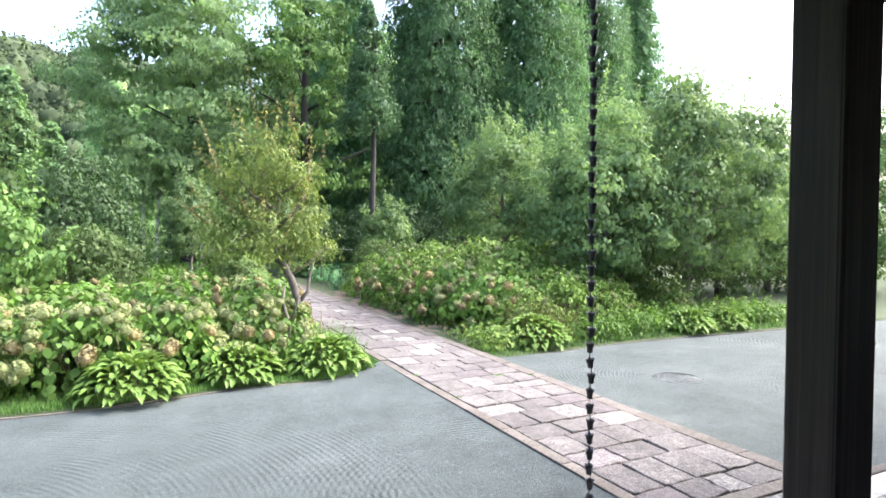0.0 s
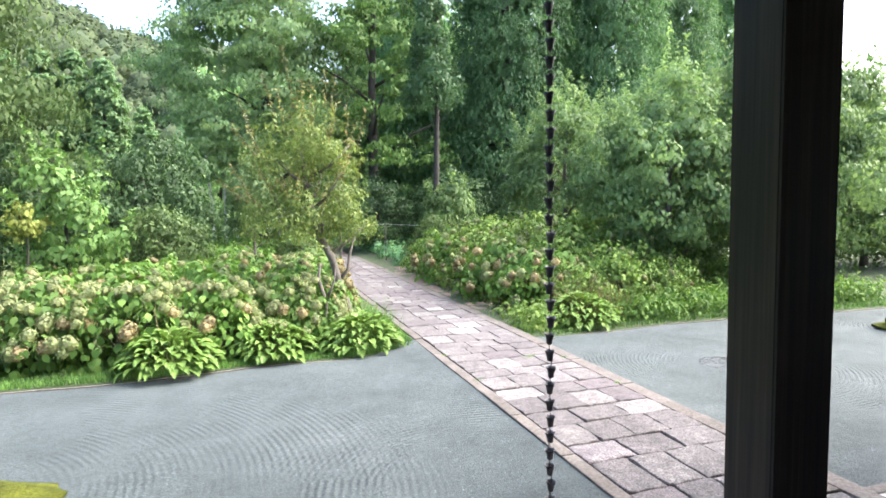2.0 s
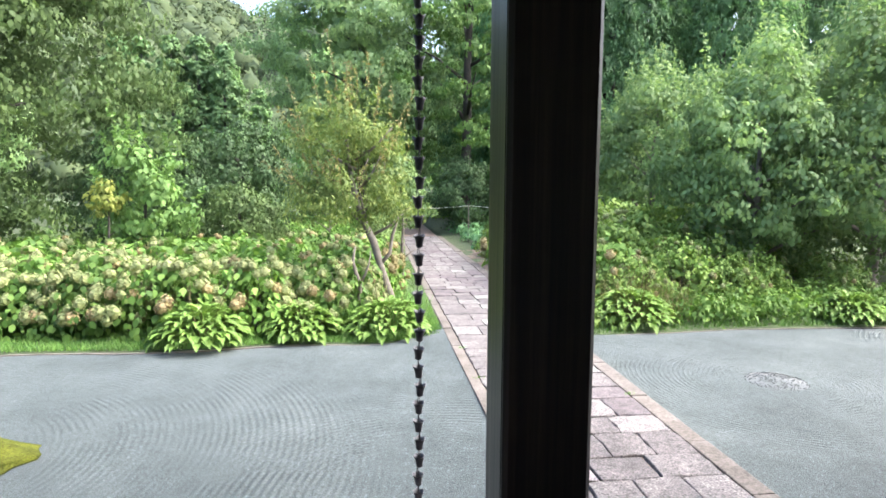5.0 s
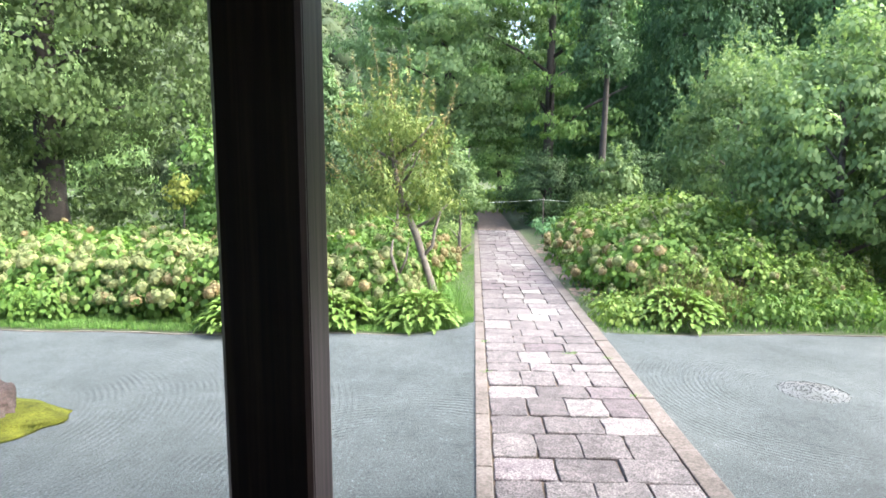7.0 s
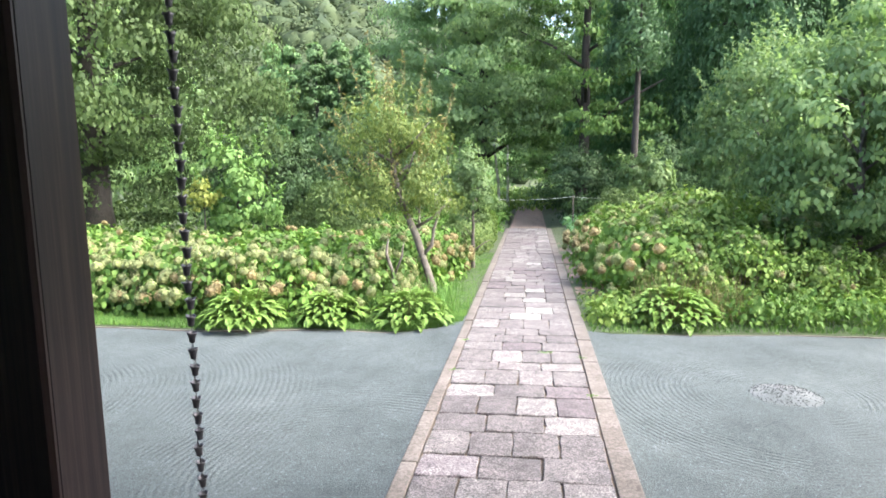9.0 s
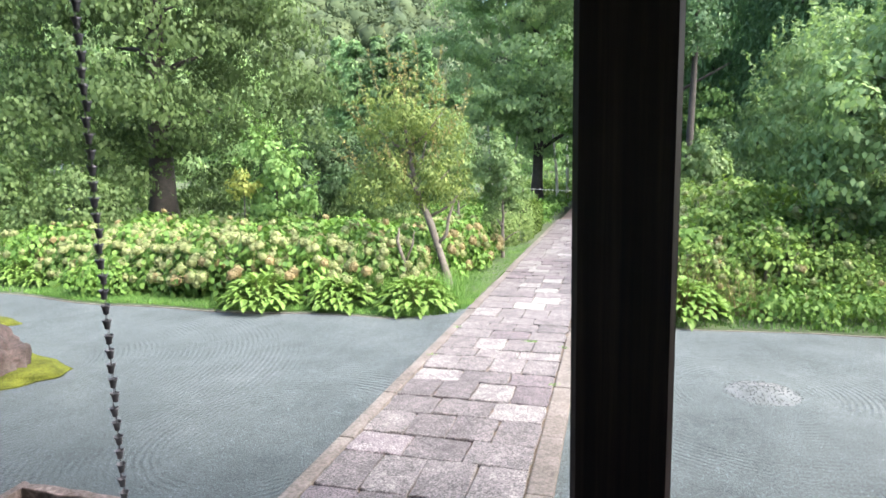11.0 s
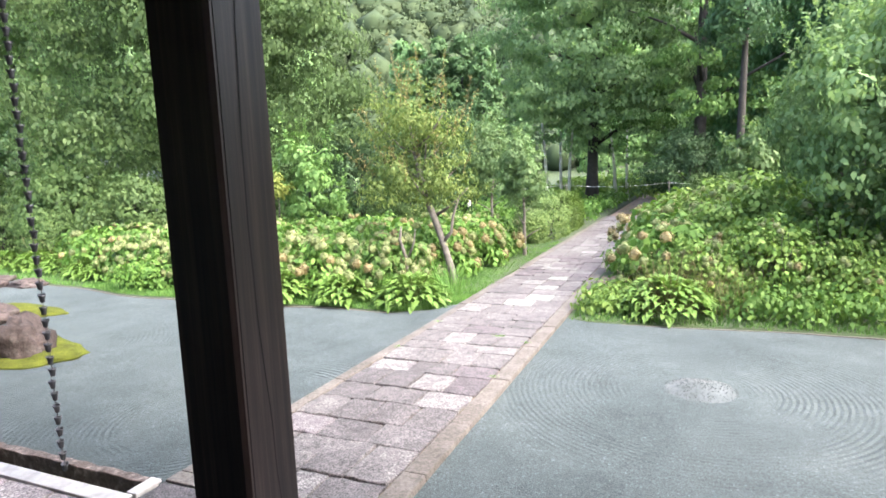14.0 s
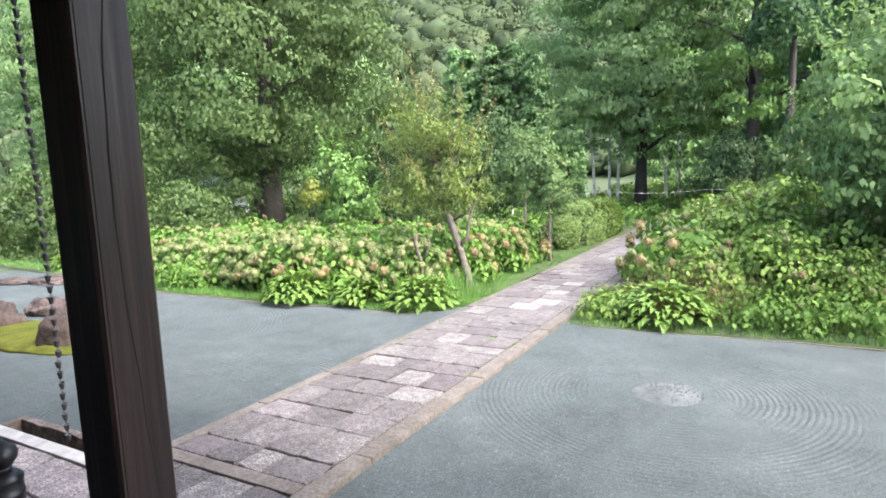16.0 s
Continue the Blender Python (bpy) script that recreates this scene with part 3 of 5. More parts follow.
# ---- veranda ----
DECK_Z = 0.74
deck = tagged(part("floor", boxed(-9, 11, -2.9, 0.3, DECK_Z - 0.06, DECK_Z), M_BOARD), "dark boarded veranda floor", "floor", kind="structure")
tagged(part("wall_deck_front", boxed(-9, 11, 0.18, 0.24, -0.05, DECK_Z - 0.061), M_BOARD), "dark boards under the veranda", "wall", kind="structure")
# assumed wall out of view, kept pale to throw light on the posts' inner faces
tagged(part("wall_south", boxed(-9, 11, -3.1, -2.901, -0.1, 4.4), M_PLASTER), "unseen pale plaster wall that bounces light onto the posts", "wall", kind="structure")
tagged(part("wall_west", boxed(-9.2, -9.001, -3.1, 0.5, -0.1, 4.4), M_BOARD), "dark boarded wall closing the veranda", "wall", kind="structure")
tagged(part("wall_east", boxed(11.001, 11.2, -3.1, 0.5, -0.1, 4.4), M_BOARD), "dark boarded wall closing the veranda", "wall", kind="structure")
tagged(part("ceiling", boxed(-9.6, 11.6, -3.4, 1.95, 4.2, 4.36), M_BOARD), "dark boarded underside of the eaves", "ceiling", kind="structure")


def veranda_post(name, x0, y0, side, label):
    """A square timber post with chamfered arrises, a groove by each arris and a drying crack."""
    a = 0.128
    ob = thing(name, x0 + a, y0 + a, 0.2)
    h, c = 4.2 - 0.2 - 0.002, 0.014
    ring = [(-a + c, -a), (a - c, -a), (a, -a + c), (a, a - c), (a - c, a), (-a + c, a), (-a, a - c), (-a, -a + c)]
    bm = bmesh.new()
    lo = [bm.verts.new((x, y, 0)) for x, y in ring]
    hi = [bm.verts.new((x, y, h)) for x, y in ring]
    for i in range(8):
        bm.faces.new((lo[i], lo[(i + 1) % 8], hi[(i + 1) % 8], hi[i]))
    bm.faces.new(lo[::-1])
    bm.faces.new(hi)
    part("shaft", bm, M_POST, ob)
    part("base_stone", boxed(-0.22, 0.22, -0.22, 0.22, -0.13, -0.001, 0.02), M_STONE_K, ob, "squared grey foundation stone")
    for sx in (-1, 1):
        for y in (-a + 0.026,):
            part("groove", boxed(sx * (a + 0.0006) - 0.0009, sx * (a + 0.0006) + 0.0009, y - 0.002, y + 0.002, 0.002, h - 0.002), M_CRACK, ob, "fine scribed line beside the arris")
    if side:
        bm = bmesh.new()
        n = 40
        rows = []
        for i in range(n):
            z = 0.8 + 2.45 * i / (n - 1)
            y = 0.0 + 0.03 * math.sin(z * 2.3) + 0.012 * noise.noise(Vector((z * 4, 0, 0)))
            w = 0.0035 * math.sin(math.pi * (i + 0.4) / n) + 0.0006
            rows.append([bm.verts.new(p) for p in ((side * (a + 0.0012), y - w, z), (side * (a + 0.0012), y + w, z))])
        for p, q in zip(rows, rows[1:]):
            bm.faces.new((p[0], p[1], q[1], q[0]))
        part("crack", bm, M_CRACK, ob, "long dark drying crack")
    return tagged(ob, label, "post", "veranda posts")


veranda_post("veranda_post", -0.92, 0.412, 0, "square black-stained timber veranda post with chamfered edges")
veranda_post("veranda_post", 1.945, 0.41, 1, "square dark brown timber veranda post with a long crack")


def rain_chain(x, y, z_top, z_low, pitch):
    """A chain of small open cups, each hung from the one above by a link."""
    ob = thing("rain_chain", x, y, 0)
    bm = bmesh.new()
    seg, n = 10, 5
    prof = [(0.012, 0.0), (0.0175, 0.004), (0.0185, 0.022), (0.0235, 0.046), (0.0305, 0.058), (0.0275, 0.057), (0.0155, 0.024), (0.007, 0.007)]
    rings = []
    for r, z in prof:
        rings.append([bm.verts.new((r * math.cos(2 * math.pi * k / seg) * (1.0 + (0.12 if z > 0.05 and k % 2 else 0)), r * math.sin(2 * math.pi * k / seg) * (1.0 + (0.12 if z > 0.05 and k % 2 else 0)), z + (0.008 if z > 0.05 and k % 2 else 0))) for k in range(seg)])
    for a, b in zip(rings, rings[1:]):
        for k in range(seg):
            bm.faces.new((a[k], a[(k + 1) % seg], b[(k + 1) % seg], b[k]))
    cup = bpy.data.meshes.new("cup")
    bm.to_mesh(cup)
    bm.free()
    cup.materials.append(M_IRON)
    cup.shade_smooth()
    bm = bmesh.new()
    tube(bm, [(0.004, 0, 0.02), (0.006, 0, 0.06), (0.003, 0, pitch)], [0.0022, 0.0022, 0.0022], 5)
    tube(bm, [(-0.004, 0, 0.02), (-0.006, 0, 0.06), (-0.003, 0, pitch)], [0.0022, 0.0022, 0.0022], 5)
    link = bpy.data.meshes.new("link")
    bm.to_mesh(link)
    bm.free()
    link.materials.append(M_IRON)
    z = z_low
    i = 0
    while z < z_top:
        for nm, me in (("cup", cup), ("link", link)):
            o = new(nm, me)
            o.parent = ob
            o.matrix_basis = pose(0.004 * math.sin(i * 1.7), 0.004 * math.cos(i * 2.3), z, 3 * math.sin(i * 2.1), 3 * math.cos(i * 1.3), i * 47)
        z += pitch
        i += 1
    return tagged(ob, "dark bronze rain chain of small cups hanging from the eaves", "rain chain")


rain_chain(-1.04, 1.86, 4.2, 0.1, 0.097)

# ---- drain, apron and path ----
tagged(part("pavement", boxed(PATH_W + KERB_R + 0.01, 11, 1.66, 1.925, -0.06, 0.06), M_CONCRETE), "pale concrete border of the apron", "pavement", kind="structure")
tagged(part("pavement", boxed(-9, 11, 0.25, 1.655, -0.06, 0.05), M_SOIL), "bedding under the stone apron", "pavement", kind="structure")
tagged(part("trim", boxed(-9, -KERB_W - 0.05, 1.66, 1.8, -0.06, 0.09, 0.01), M_CONCRETE), "pale concrete border of the apron", "edging", kind="structure")
tagged(part("gravel", boxed(-9, -2.12, 1.802, 1.995, -0.06, 0.0), M_GRAVEL), "narrow strip of blue-grey gravel along the border", "gravel", kind="structure")


def drain_trough(x0, x1, y0, y1):
    """A dark stone-edged trough that takes the water of the rain chain."""
    ob = thing("drain_trough", (x0 + x1) / 2, (y0 + y1) / 2, 0)
    hx, hy = (x1 - x0) / 2, (y1 - y0) / 2
    part("bottom", boxed(-hx, hx, -hy, hy, -0.16, -0.1), M_BOARD, ob)
    for nm, (a, b, p, d), mt in (("edge_stone", (-hx, hx, hy - 0.08, hy), M_CURB), ("end_stone", (hx + 0.002, hx + 0.11, -hy, hy), M_CONCRETE), ("end_stone", (-hx - 0.07, -hx - 0.002, -hy, hy), M_CURB)):
        bm = bmesh.new()
        box(bm, a, b, p, d, -0.15, 0.1, 0.012)
        bmesh.ops.subdivide_edges(bm, edges=[e for e in bm.edges if e.calc_length() > 0.5], cuts=26, use_grid_fill=True)
        for v in bm.verts:
            v.co += Vector((0, noise.noise(v.co * 9) * 0.014, noise.noise(v.co * 8 + Vector((5, 0, 0))) * 0.016 if v.co.z > 0 else 0))
        part(nm, bm, mt, ob)
    return tagged(ob, "long weathered stone-edged drain trough under the rain chain", "drain")


drain_trough(-2.05, -0.3, 1.803, 2.03)


def finial_post(x, y, z_top):
    """A railing post on the veranda, turned, with an onion-shaped bronze cap."""
    ob = thing("railing_post", x, y, DECK_Z)
    h = z_top - DECK_Z

    def turned(prof, seg=28):
        bm = bmesh.new()
        rings = [[bm.verts.new((r * math.cos(2 * math.pi * k / seg), r * math.sin(2 * math.pi * k / seg), z)) for k in range(seg)] for r, z in prof]
        for a, b in zip(rings, rings[1:]):
            for k in range(seg):
                bm.faces.new((a[k], a[(k + 1) % seg], b[(k + 1) % seg], b[k]))
        bm.faces.new(rings[0][::-1])
        bm.faces.new(rings[-1])
        return bm

    cap = [(0.0351, -0.122), (0.0437, -0.11), (0.0562, -0.092), (0.0601, -0.072), (0.0530, -0.051), (0.0328, -0.034), (0.0148, -0.021), (0.0078, -0.008), (0.003, 0.0)]
    part("onion_cap", turned([(r, h + z) for r, z in cap]), M_IRON, ob, "dark bronze onion-shaped cap", True)
    part("collar", turned([(0.0367, h - 0.14), (0.0359, h - 0.1225)]), M_IRON, ob, "", True)
    part("sleeve", turned([(0.0647, h - 0.34), (0.0663, h - 0.235), (0.0694, h - 0.231), (0.0694, h - 0.222), (0.0663, h - 0.218), (0.0655, h - 0.18), (0.0686, h - 0.176), (0.0686, h - 0.167), (0.0608, h - 0.155), (0.0484, h - 0.146), (0.0374, h - 0.1405)]), M_IRON, ob, "ribbed dark bronze sleeve", True)
    part("shaft", turned([(0.059, 0.0), (0.0593, h - 0.341)]), M_POST, ob, "", True)
    return tagged(ob, "round veranda railing post with a dark bronze onion cap", "post")


finial_post(1.983, 0.093, 1.43)


def hose_loop(x, y):
    """A loop of grey garden hose lying over the border."""
    bm = bmesh.new()
    tube(bm, [((0.3 + 0.02 * math.sin(3 * a)) * math.cos(a), 0.2 * math.sin(a), 0.012 + 0.02 * (1 + math.sin(2 * a))) for a in (2 * math.pi * k / 40 for k in range(43))], [0.013] * 43, 7)
    ob = part("garden_hose", bm, M_ROOF, None, "", True)
    ob.matrix_basis = pose(x, y, 0.09)
    return tagged(ob, "loop of grey garden hose lying on the apron border", "hose")


hose_loop(-2.42, 1.6)

# ---- trees ----
r = np.random.default_rng(11)
bm, _ = trunk_mesh(r, 13, 0.42, 0.05, (0.3, 0), 14, 2.3, 0.26, 0.15, 0.55)
maple = tree("maple_tree", r, bm, broad_crown(r, "crown", 5.9, 5.5, 1.0, 16.3, 420, 250, 0.155, 0.45, 0.34, 0.15, 0.4, 0, 0.9, 0.3, 300), M_BARK, M_MAPLE, "large spreading green maple with a thick brown trunk")
put(maple, -13.05, 16.4)

bm, _ = trunk_mesh(r, 15, 0.26, 0.04, (0.2, 0), 14, 4.2, 0.2, 0.15, 0.5)
broad = tree("broadleaf_tree", r, bm, broad_crown(r, "crown", 4.5, 4.5, 2.3, 17.5, 400, 170, 0.185, 0.58, 0.32, 0.16, 0.3, 0, 0.9, 0.24, 700), M_BARK, M_BROAD, "tall rounded green broadleaf tree standing beyond the path")
put(broad, -1.8, 30.5)

bm, _ = trunk_mesh(r, 16, 0.25, 0.04, (0.5, 0), 15, 3.8, 0.25, 0.2, 0.7)
airy = tree("broadleaf_tree", r, bm, broad_crown(r, "crown", 3.4, 3.6, 1.1, 15.5, 210, 84, 0.19, 0.5, 0.4, 0.13, 0.3, 0, 0.9, 0.3, 0), M_BARK, M_LIGHT, "tall airy broadleaf tree with bare dark limbs")
put(airy, 3.2, 28)

bm, _ = trunk_mesh(r, 23.5, 0.38, 0.03, (0, 0), 14, 1.8, 0.12, 0.03, 0.1)
redwood = tree("redwood_tree", r, bm, tuft_crown(r, "crown", 3.5, 0.9, 25, 44, 90, 0.215), M_BARK, M_CONIFER, "tall dense dark green conifer with a rounded cone", "conifer", "row of tall conifers")
put(redwood, 10.2, 27.5)
for x, y, rz, s in ((15.8, 27.5, 70, 1.05), (21.6, 29.5, 190, 0.98), (27.2, 31, 280, 0.84)):
    again(redwood, x, y, 0, rz, s)

bm, _ = trunk_mesh(r, 10.4, 0.13, 0.03, (0.2, 0), 9, 0.6, 0.62, 0.05, 0.2)
slim = tree("slender_conifer", r, bm, conifer_crown(r, "crown", 1.0, 6.4, 11.3, 120, 60, 0.17, 0.7, 0.26, 0.6, 0.2), M_BARK, M_SLIM, "slender conifer with a long bare brown trunk", "conifer")
put(slim, 4.55, 22)

bm, _ = trunk_mesh(r, 9, 0.18, 0.03, (0, 0), 10, 1.3, 0.15, 0.04, 0.2)
spire = tree("cypress_tree", r, bm, conifer_crown(r, "crown", 1.5, 0.6, 9.6, 240, 46, 0.24, 0.5, 0.15, -0.6, 0.12), M_BARK, M_CYPRESS, "light green pointed cypress standing behind the garden", "conifer", "row of pointed cypresses")
put(spire, -10.1, 38, 0, 0, 1.1)
for x, y, rz, s in ((-11.75, 38.4, 60, 1.15), (-13.3, 38, 150, 1.14), (-15.1, 38.2, 240, 1.13), (-17.1, 40, 20, 1.2), (-8.4, 39.5, 100, 0.85)):
    again(spire, x, y, 0, rz, s)

# trees of the right-hand bed
bm, _ = trunk_mesh(r, 4.4, 0.1, 0.015, (0.2, 0.1), 12, 1.9, 0.15, 0.12, 0.7)
fruit = tree("shrub_tree", r, bm, broad_crown(r, "crown", 2.25, 2.0, 0.75, 5.6, 360, 76, 0.115, 0.6, 0.35, 0.13, 0.4, 60, 0.7), M_BARK_GREY, M_FRUIT, "dense round shrub tree with small dark green leaves", "tree")
put(fruit, 9.3, 10.4, 0, 0, 1.1)
bm, _ = trunk_mesh(r, 4.4, 0.09, 0.015, (0.3, 0.1), 12, 1.9, 0.15, 0.12, 0.7)
fruit2 = tree("shrub_tree", r, bm, broad_crown(r, "crown", 1.75, 1.8, 1.1, 4.9, 290, 76, 0.115, 0.6, 0.35, 0.14, 0.4, 75, 0.95), M_BARK_GREY, M_FRUIT, "bushy green shrub tree with upright leafy shoots", "tree")
put(fruit2, 6.7, 10.6)
again(fruit, 12.6, 12.0, 0, 120, 1.0)
again(fruit2, 6.9, 15.6, 0, 200, 1.08, "light green shrub tree with upright shoots")
again(fruit, 15.6, 12.5, 0, 210, 0.95)
again(fruit, 18.6, 11.2, 0, 40, 1.1)

# young tree by the wood's edge
bm, _ = trunk_mesh(r, 2.9, 0.05, 0.01, (0, 0), 7, 1.1, 0.3, 0.03, 0.7)
young = tree("young_tree", r, bm, broad_crown(r, "crown", 1.05, 1.0, 1.2, 3.2, 60, 40, 0.17, 0.3, 0.3, 0.24, 0.4, 14, 0.6), M_BARK, M_FRUIT, "young broadleaf tree standing before the dark wood")
put(young, 4.95, 21)

# small trees and shrubs of the left-hand side
bm, _ = trunk_mesh(r, 3.2, 0.05, 0.01, (0, 0), 0, 0.9, 0.2, 0.04, 0.9)
sapling = tree("sapling", r, bm, broad_crown(r, "crown", 0.85, 0.8, 0.7, 3.2, 90, 36, 0.13, 0.35, 0.35, 0.22, 0.3, 26, 0.7), M_BARK, M_LIGHT, "bright light green sapling rising from the hydrangeas")
put(sapling, -6.0, 12.2)
bm, _ = trunk_mesh(r, 1.9, 0.05, 0.01, (0, 0), 7, 0.6, 0.3, 0.04, 0.6)
pine = tree("small_tree", r, bm, broad_crown(r, "crown", 0.62, 0.62, 1.25, 3.0, 70, 60, 0.085, 0.3, 0.25, 0.24, 0.3, 30, 0.35), M_BARK_GREY, M_FRUIT, "small clipped tree with a bare leaning trunk")
put(pine, -0.55, 13.4)
again(pine, -2.5, 16.6, 0, 90, 1.18)

bm, _ = trunk_mesh(r, 1.6, 0.08, 0.02, (0, 0), 8, 0.9, 0.1, 0.05, 0.9)
roundb = tree("round_shrub", r, bm, broad_crown(r, "crown", 1.25, 1.15, 0.15, 2.35, 170, 50, 0.1, 0.5, 0.2, 0.18), M_BARK, M_SHRUB, "rounded green shrub behind the hydrangeas", "shrub")
put(roundb, -4.75, 15.7)
again(roundb, -11.2, 11.2, 0, 40, 1.1)
again(roundb, -14.2, 11.5, 0, 300, 1.3)
for x, y, rz, k in ((-16.8, 12.4, 60, 1.2), (-19.5, 11.2, 150, 1.4), (-16.2, 10.4, 220, 0.8), (-22.5, 9.5, 10, 1.5), (-13.6, 10.2, 120, 0.7)):
    again(roundb, x, y, 0, rz, k)
again(roundb, 3.6, 19, 0, 80, 0.8)
again(roundb, 11, 15.5, 0, 20, 1.6)

bm, _ = trunk_mesh(r, 3.2, 0.1, 0.02, (0, 0), 9, 1.6, 0.1, 0.08, 0.8)
bigb = tree("wide_shrub", r, bm, broad_crown(r, "crown", 2.2, 2.0, 0.4, 4.2, 230, 60, 0.125, 0.45, 0.3, 0.14), M_BARK, M_DEEP, "large dark green shrub with several reddish stems", "shrub")
put(bigb, -8.1, 18.3, 0, 140)
again(bigb, -5.6, 20, 0, 230, 1.08, "tall dark green shrub at the edge of the wood")

for x, y, rz, k in ((2.9, 25.5, 20, 0.85), (6.2, 24.6, 100, 0.9), (9.4, 23.5, 190, 0.95)):
    again(bigb, x, y, 0, rz, k, "dark green shrub at the edge of the wood")
again(broad, -23, 15.5, 0, 100, 0.8, "rounded green broadleaf tree at the garden's west end")

# wood behind
bm, _ = trunk_mesh(r, 13, 0.24, 0.04, (0.3, 0), 9, 3.4, 0.3, 0.15, 0.6)
woodtree = tree("broadleaf_tree", r, bm, broad_crown(r, "crown", 4.6, 4.4, 0.8, 16, 330, 36, 0.42, 0.68, 0.28, 0.15, 0.4, 0, 0.9, 0.4, 500), M_BARK, M_BROAD, "broad green tree in the wood behind the garden", "tree", "trees of the wood")
put(woodtree, 7, 40)
WOOD = [(-30, 46), (-5, 60), (2.5, 62), (13, 43), (20, 42), (-40, 32), (-33, 27), (-25, 27)]
for i, (x, y) in enumerate(WOOD):
    again(woodtree, x, y, 0, i * 77, 0.85 + 0.08 * (i % 4))
bm, _ = trunk_mesh(r, 17, 0.3, 0.03, (0, 0), 6, 1.5, 0.12, 0.03, 0.1)
darkfir = tree("fir_tree", r, bm, tuft_crown(r, "crown", 2.9, 0.6, 18.5, 30, 32, 0.36, 0.6, 0.3), M_BARK, M_DARK, "dark conifer in the wood behind the garden", "conifer", "dark conifers of the wood")
put(darkfir, 7.0, 33)
for x, y, rz in ((12.8, 34, 130), (17.5, 35, 220), (5.6, 39, 300)):
    again(darkfir, x, y, 0, rz, 1.0)

# ---- gnarled plum tree ----


def plum_tree():
    ob = thing("plum_tree", -0.97, 9.65, 0.04)
    g = np.random.default_rng(5)
    bm = bmesh.new()
    tube(bm, [(0.05, 0, -0.1), (0.03, 0, 0.25), (-0.12, 0.03, 0.72), (-0.27, -0.02, 1.25), (-0.5, 0.05, 1.75), (-0.66, 0.05, 2.4), (-0.75, 0, 3.2)], [0.1, 0.078, 0.064, 0.07, 0.056, 0.045, 0.025], 9)
    tube(bm, [(-0.16, 0.0, 0.85), (0.02, 0.03, 1.05), (0.06, 0.05, 1.35), (0.2, 0.08, 1.75)], [0.04, 0.034, 0.03, 0.012], 6)
    for k in range(9):
        z = 1.35 + 0.17 * k
        a = k * 2.3
        b = (-0.35 - 0.13 * k / 4, 0.03, z)
        e = (b[0] + math.cos(a) * 0.75, b[1] + math.sin(a) * 0.7, z + 0.55)
        tube(bm, [b, ((b[0] + e[0]) / 2, (b[1] + e[1]) / 2, z + 0.2), e], [0.035, 0.025, 0.01], 5)
    part("trunk", bm, M_BARK_GREY, ob, "grey gnarled leaning trunk", True)
    parts = []
    tops = []
    for dx, dy, zc, rx, rz, n in ((0.02, 0.1, 2.12, 0.66, 0.46, 34), (-1.12, -0.1, 2.1, 0.68, 0.5, 38), (-0.55, -0.3, 2.05, 0.7, 0.42, 28), (-1.12, 0.1, 2.9, 0.5, 0.6, 30), (-0.25, 0.15, 2.8, 0.52, 0.55, 28), (-0.75, 0.0, 3.35, 0.62, 0.6, 38), (-0.35, -0.1, 3.15, 0.5, 0.45, 18)):
        d = unit(g.normal(0, 1, (n, 3)))
        k = g.uniform(0.4, 1.25, (n, 1))
        p = np.array([dx, dy, zc]) + d * k * np.array([rx, rx, rz])
        parts.append(clump_leaves(g, p, d, np.full(n, 0.17), 36, 0.088, 0.6, 0.2, 0.5, 0.4))
        tops.append(p[d[:, 2] > 0.15])
    finish("crown", quads_mesh("crown", np.concatenate(parts)), M_PLUM, ob)
    pts = []
    for b in np.concatenate(tops)[::2]:
        if b[2] < 1.9:
            continue
        h = g.uniform(0.3, 0.8) if b[2] < 3.1 else g.uniform(0.55, 1.05)
        e = b + np.array([(b[0] + 0.55) * 0.35 + g.normal(0, 0.06), b[1] * 0.35 + g.normal(0, 0.06), h])
        rod("shoot", STALK, ob, b, e)
        for j in range(18):
            t = j / 17
            pts.append(b + (e - b) * t)
    p = np.array(pts)
    m = len(p)
    nr = unit(g.normal(0, 1, (m, 3)) + np.array([0, 0, 0.5]))
    lq = leaf_quads(p, nr, g.normal(0, 1, (m, 3)) + np.array([0, 0, 0.2]), g.uniform(0.06, 0.11, m), g.uniform(0.02, 0.04, m))
    tagged(finish("shoot_leaves", quads_mesh("shoot_leaves", lq), M_PLUM_TIP, ob), kind="stuff")
    return tagged(ob, "gnarled leaning plum tree with yellow-green leaves and straight shoots", "tree")




def dead_snag(x, y):
    bm = bmesh.new()
    tube(bm, [(0, 0, -0.1), (-0.06, 0, 0.25), (-0.02, 0.02, 0.6), (-0.14, 0, 1.0), (-0.1, 0, 1.25)], [0.06, 0.045, 0.035, 0.03, 0.012], 7)
    tube(bm, [(-0.02, 0.02, 0.6), (0.12, 0.05, 0.95), (0.16, 0.05, 1.2)], [0.025, 0.018, 0.006], 5)
    ob = part("dead_stem", bm, M_BARK_GREY, None, "", True)
    ob.matrix_basis = pose(x, y, 0.05)
    return tagged(ob, "pale grey dead forked stem among the hydrangeas", "dead stem")


dead_snag(-1.45, 8.75)

# ---- hydrangeas ----


def rod_mesh(name, mtl, r0, r1, bow):
    """A thin bowed stem one metre long along z, to be shared by many."""
    bm = bmesh.new()
    tube(bm, [(0, 0, 0), (bow * 0.8, 0, 0.35), (bow, 0, 0.65), (0, 0, 1.0)], [r0, r0, (r0 + r1) / 2, r1], 4)
    me = bpy.data.meshes.new(name)
    bm.to_mesh(me)
    bm.free()
    me.materials.append(mtl)
    return me


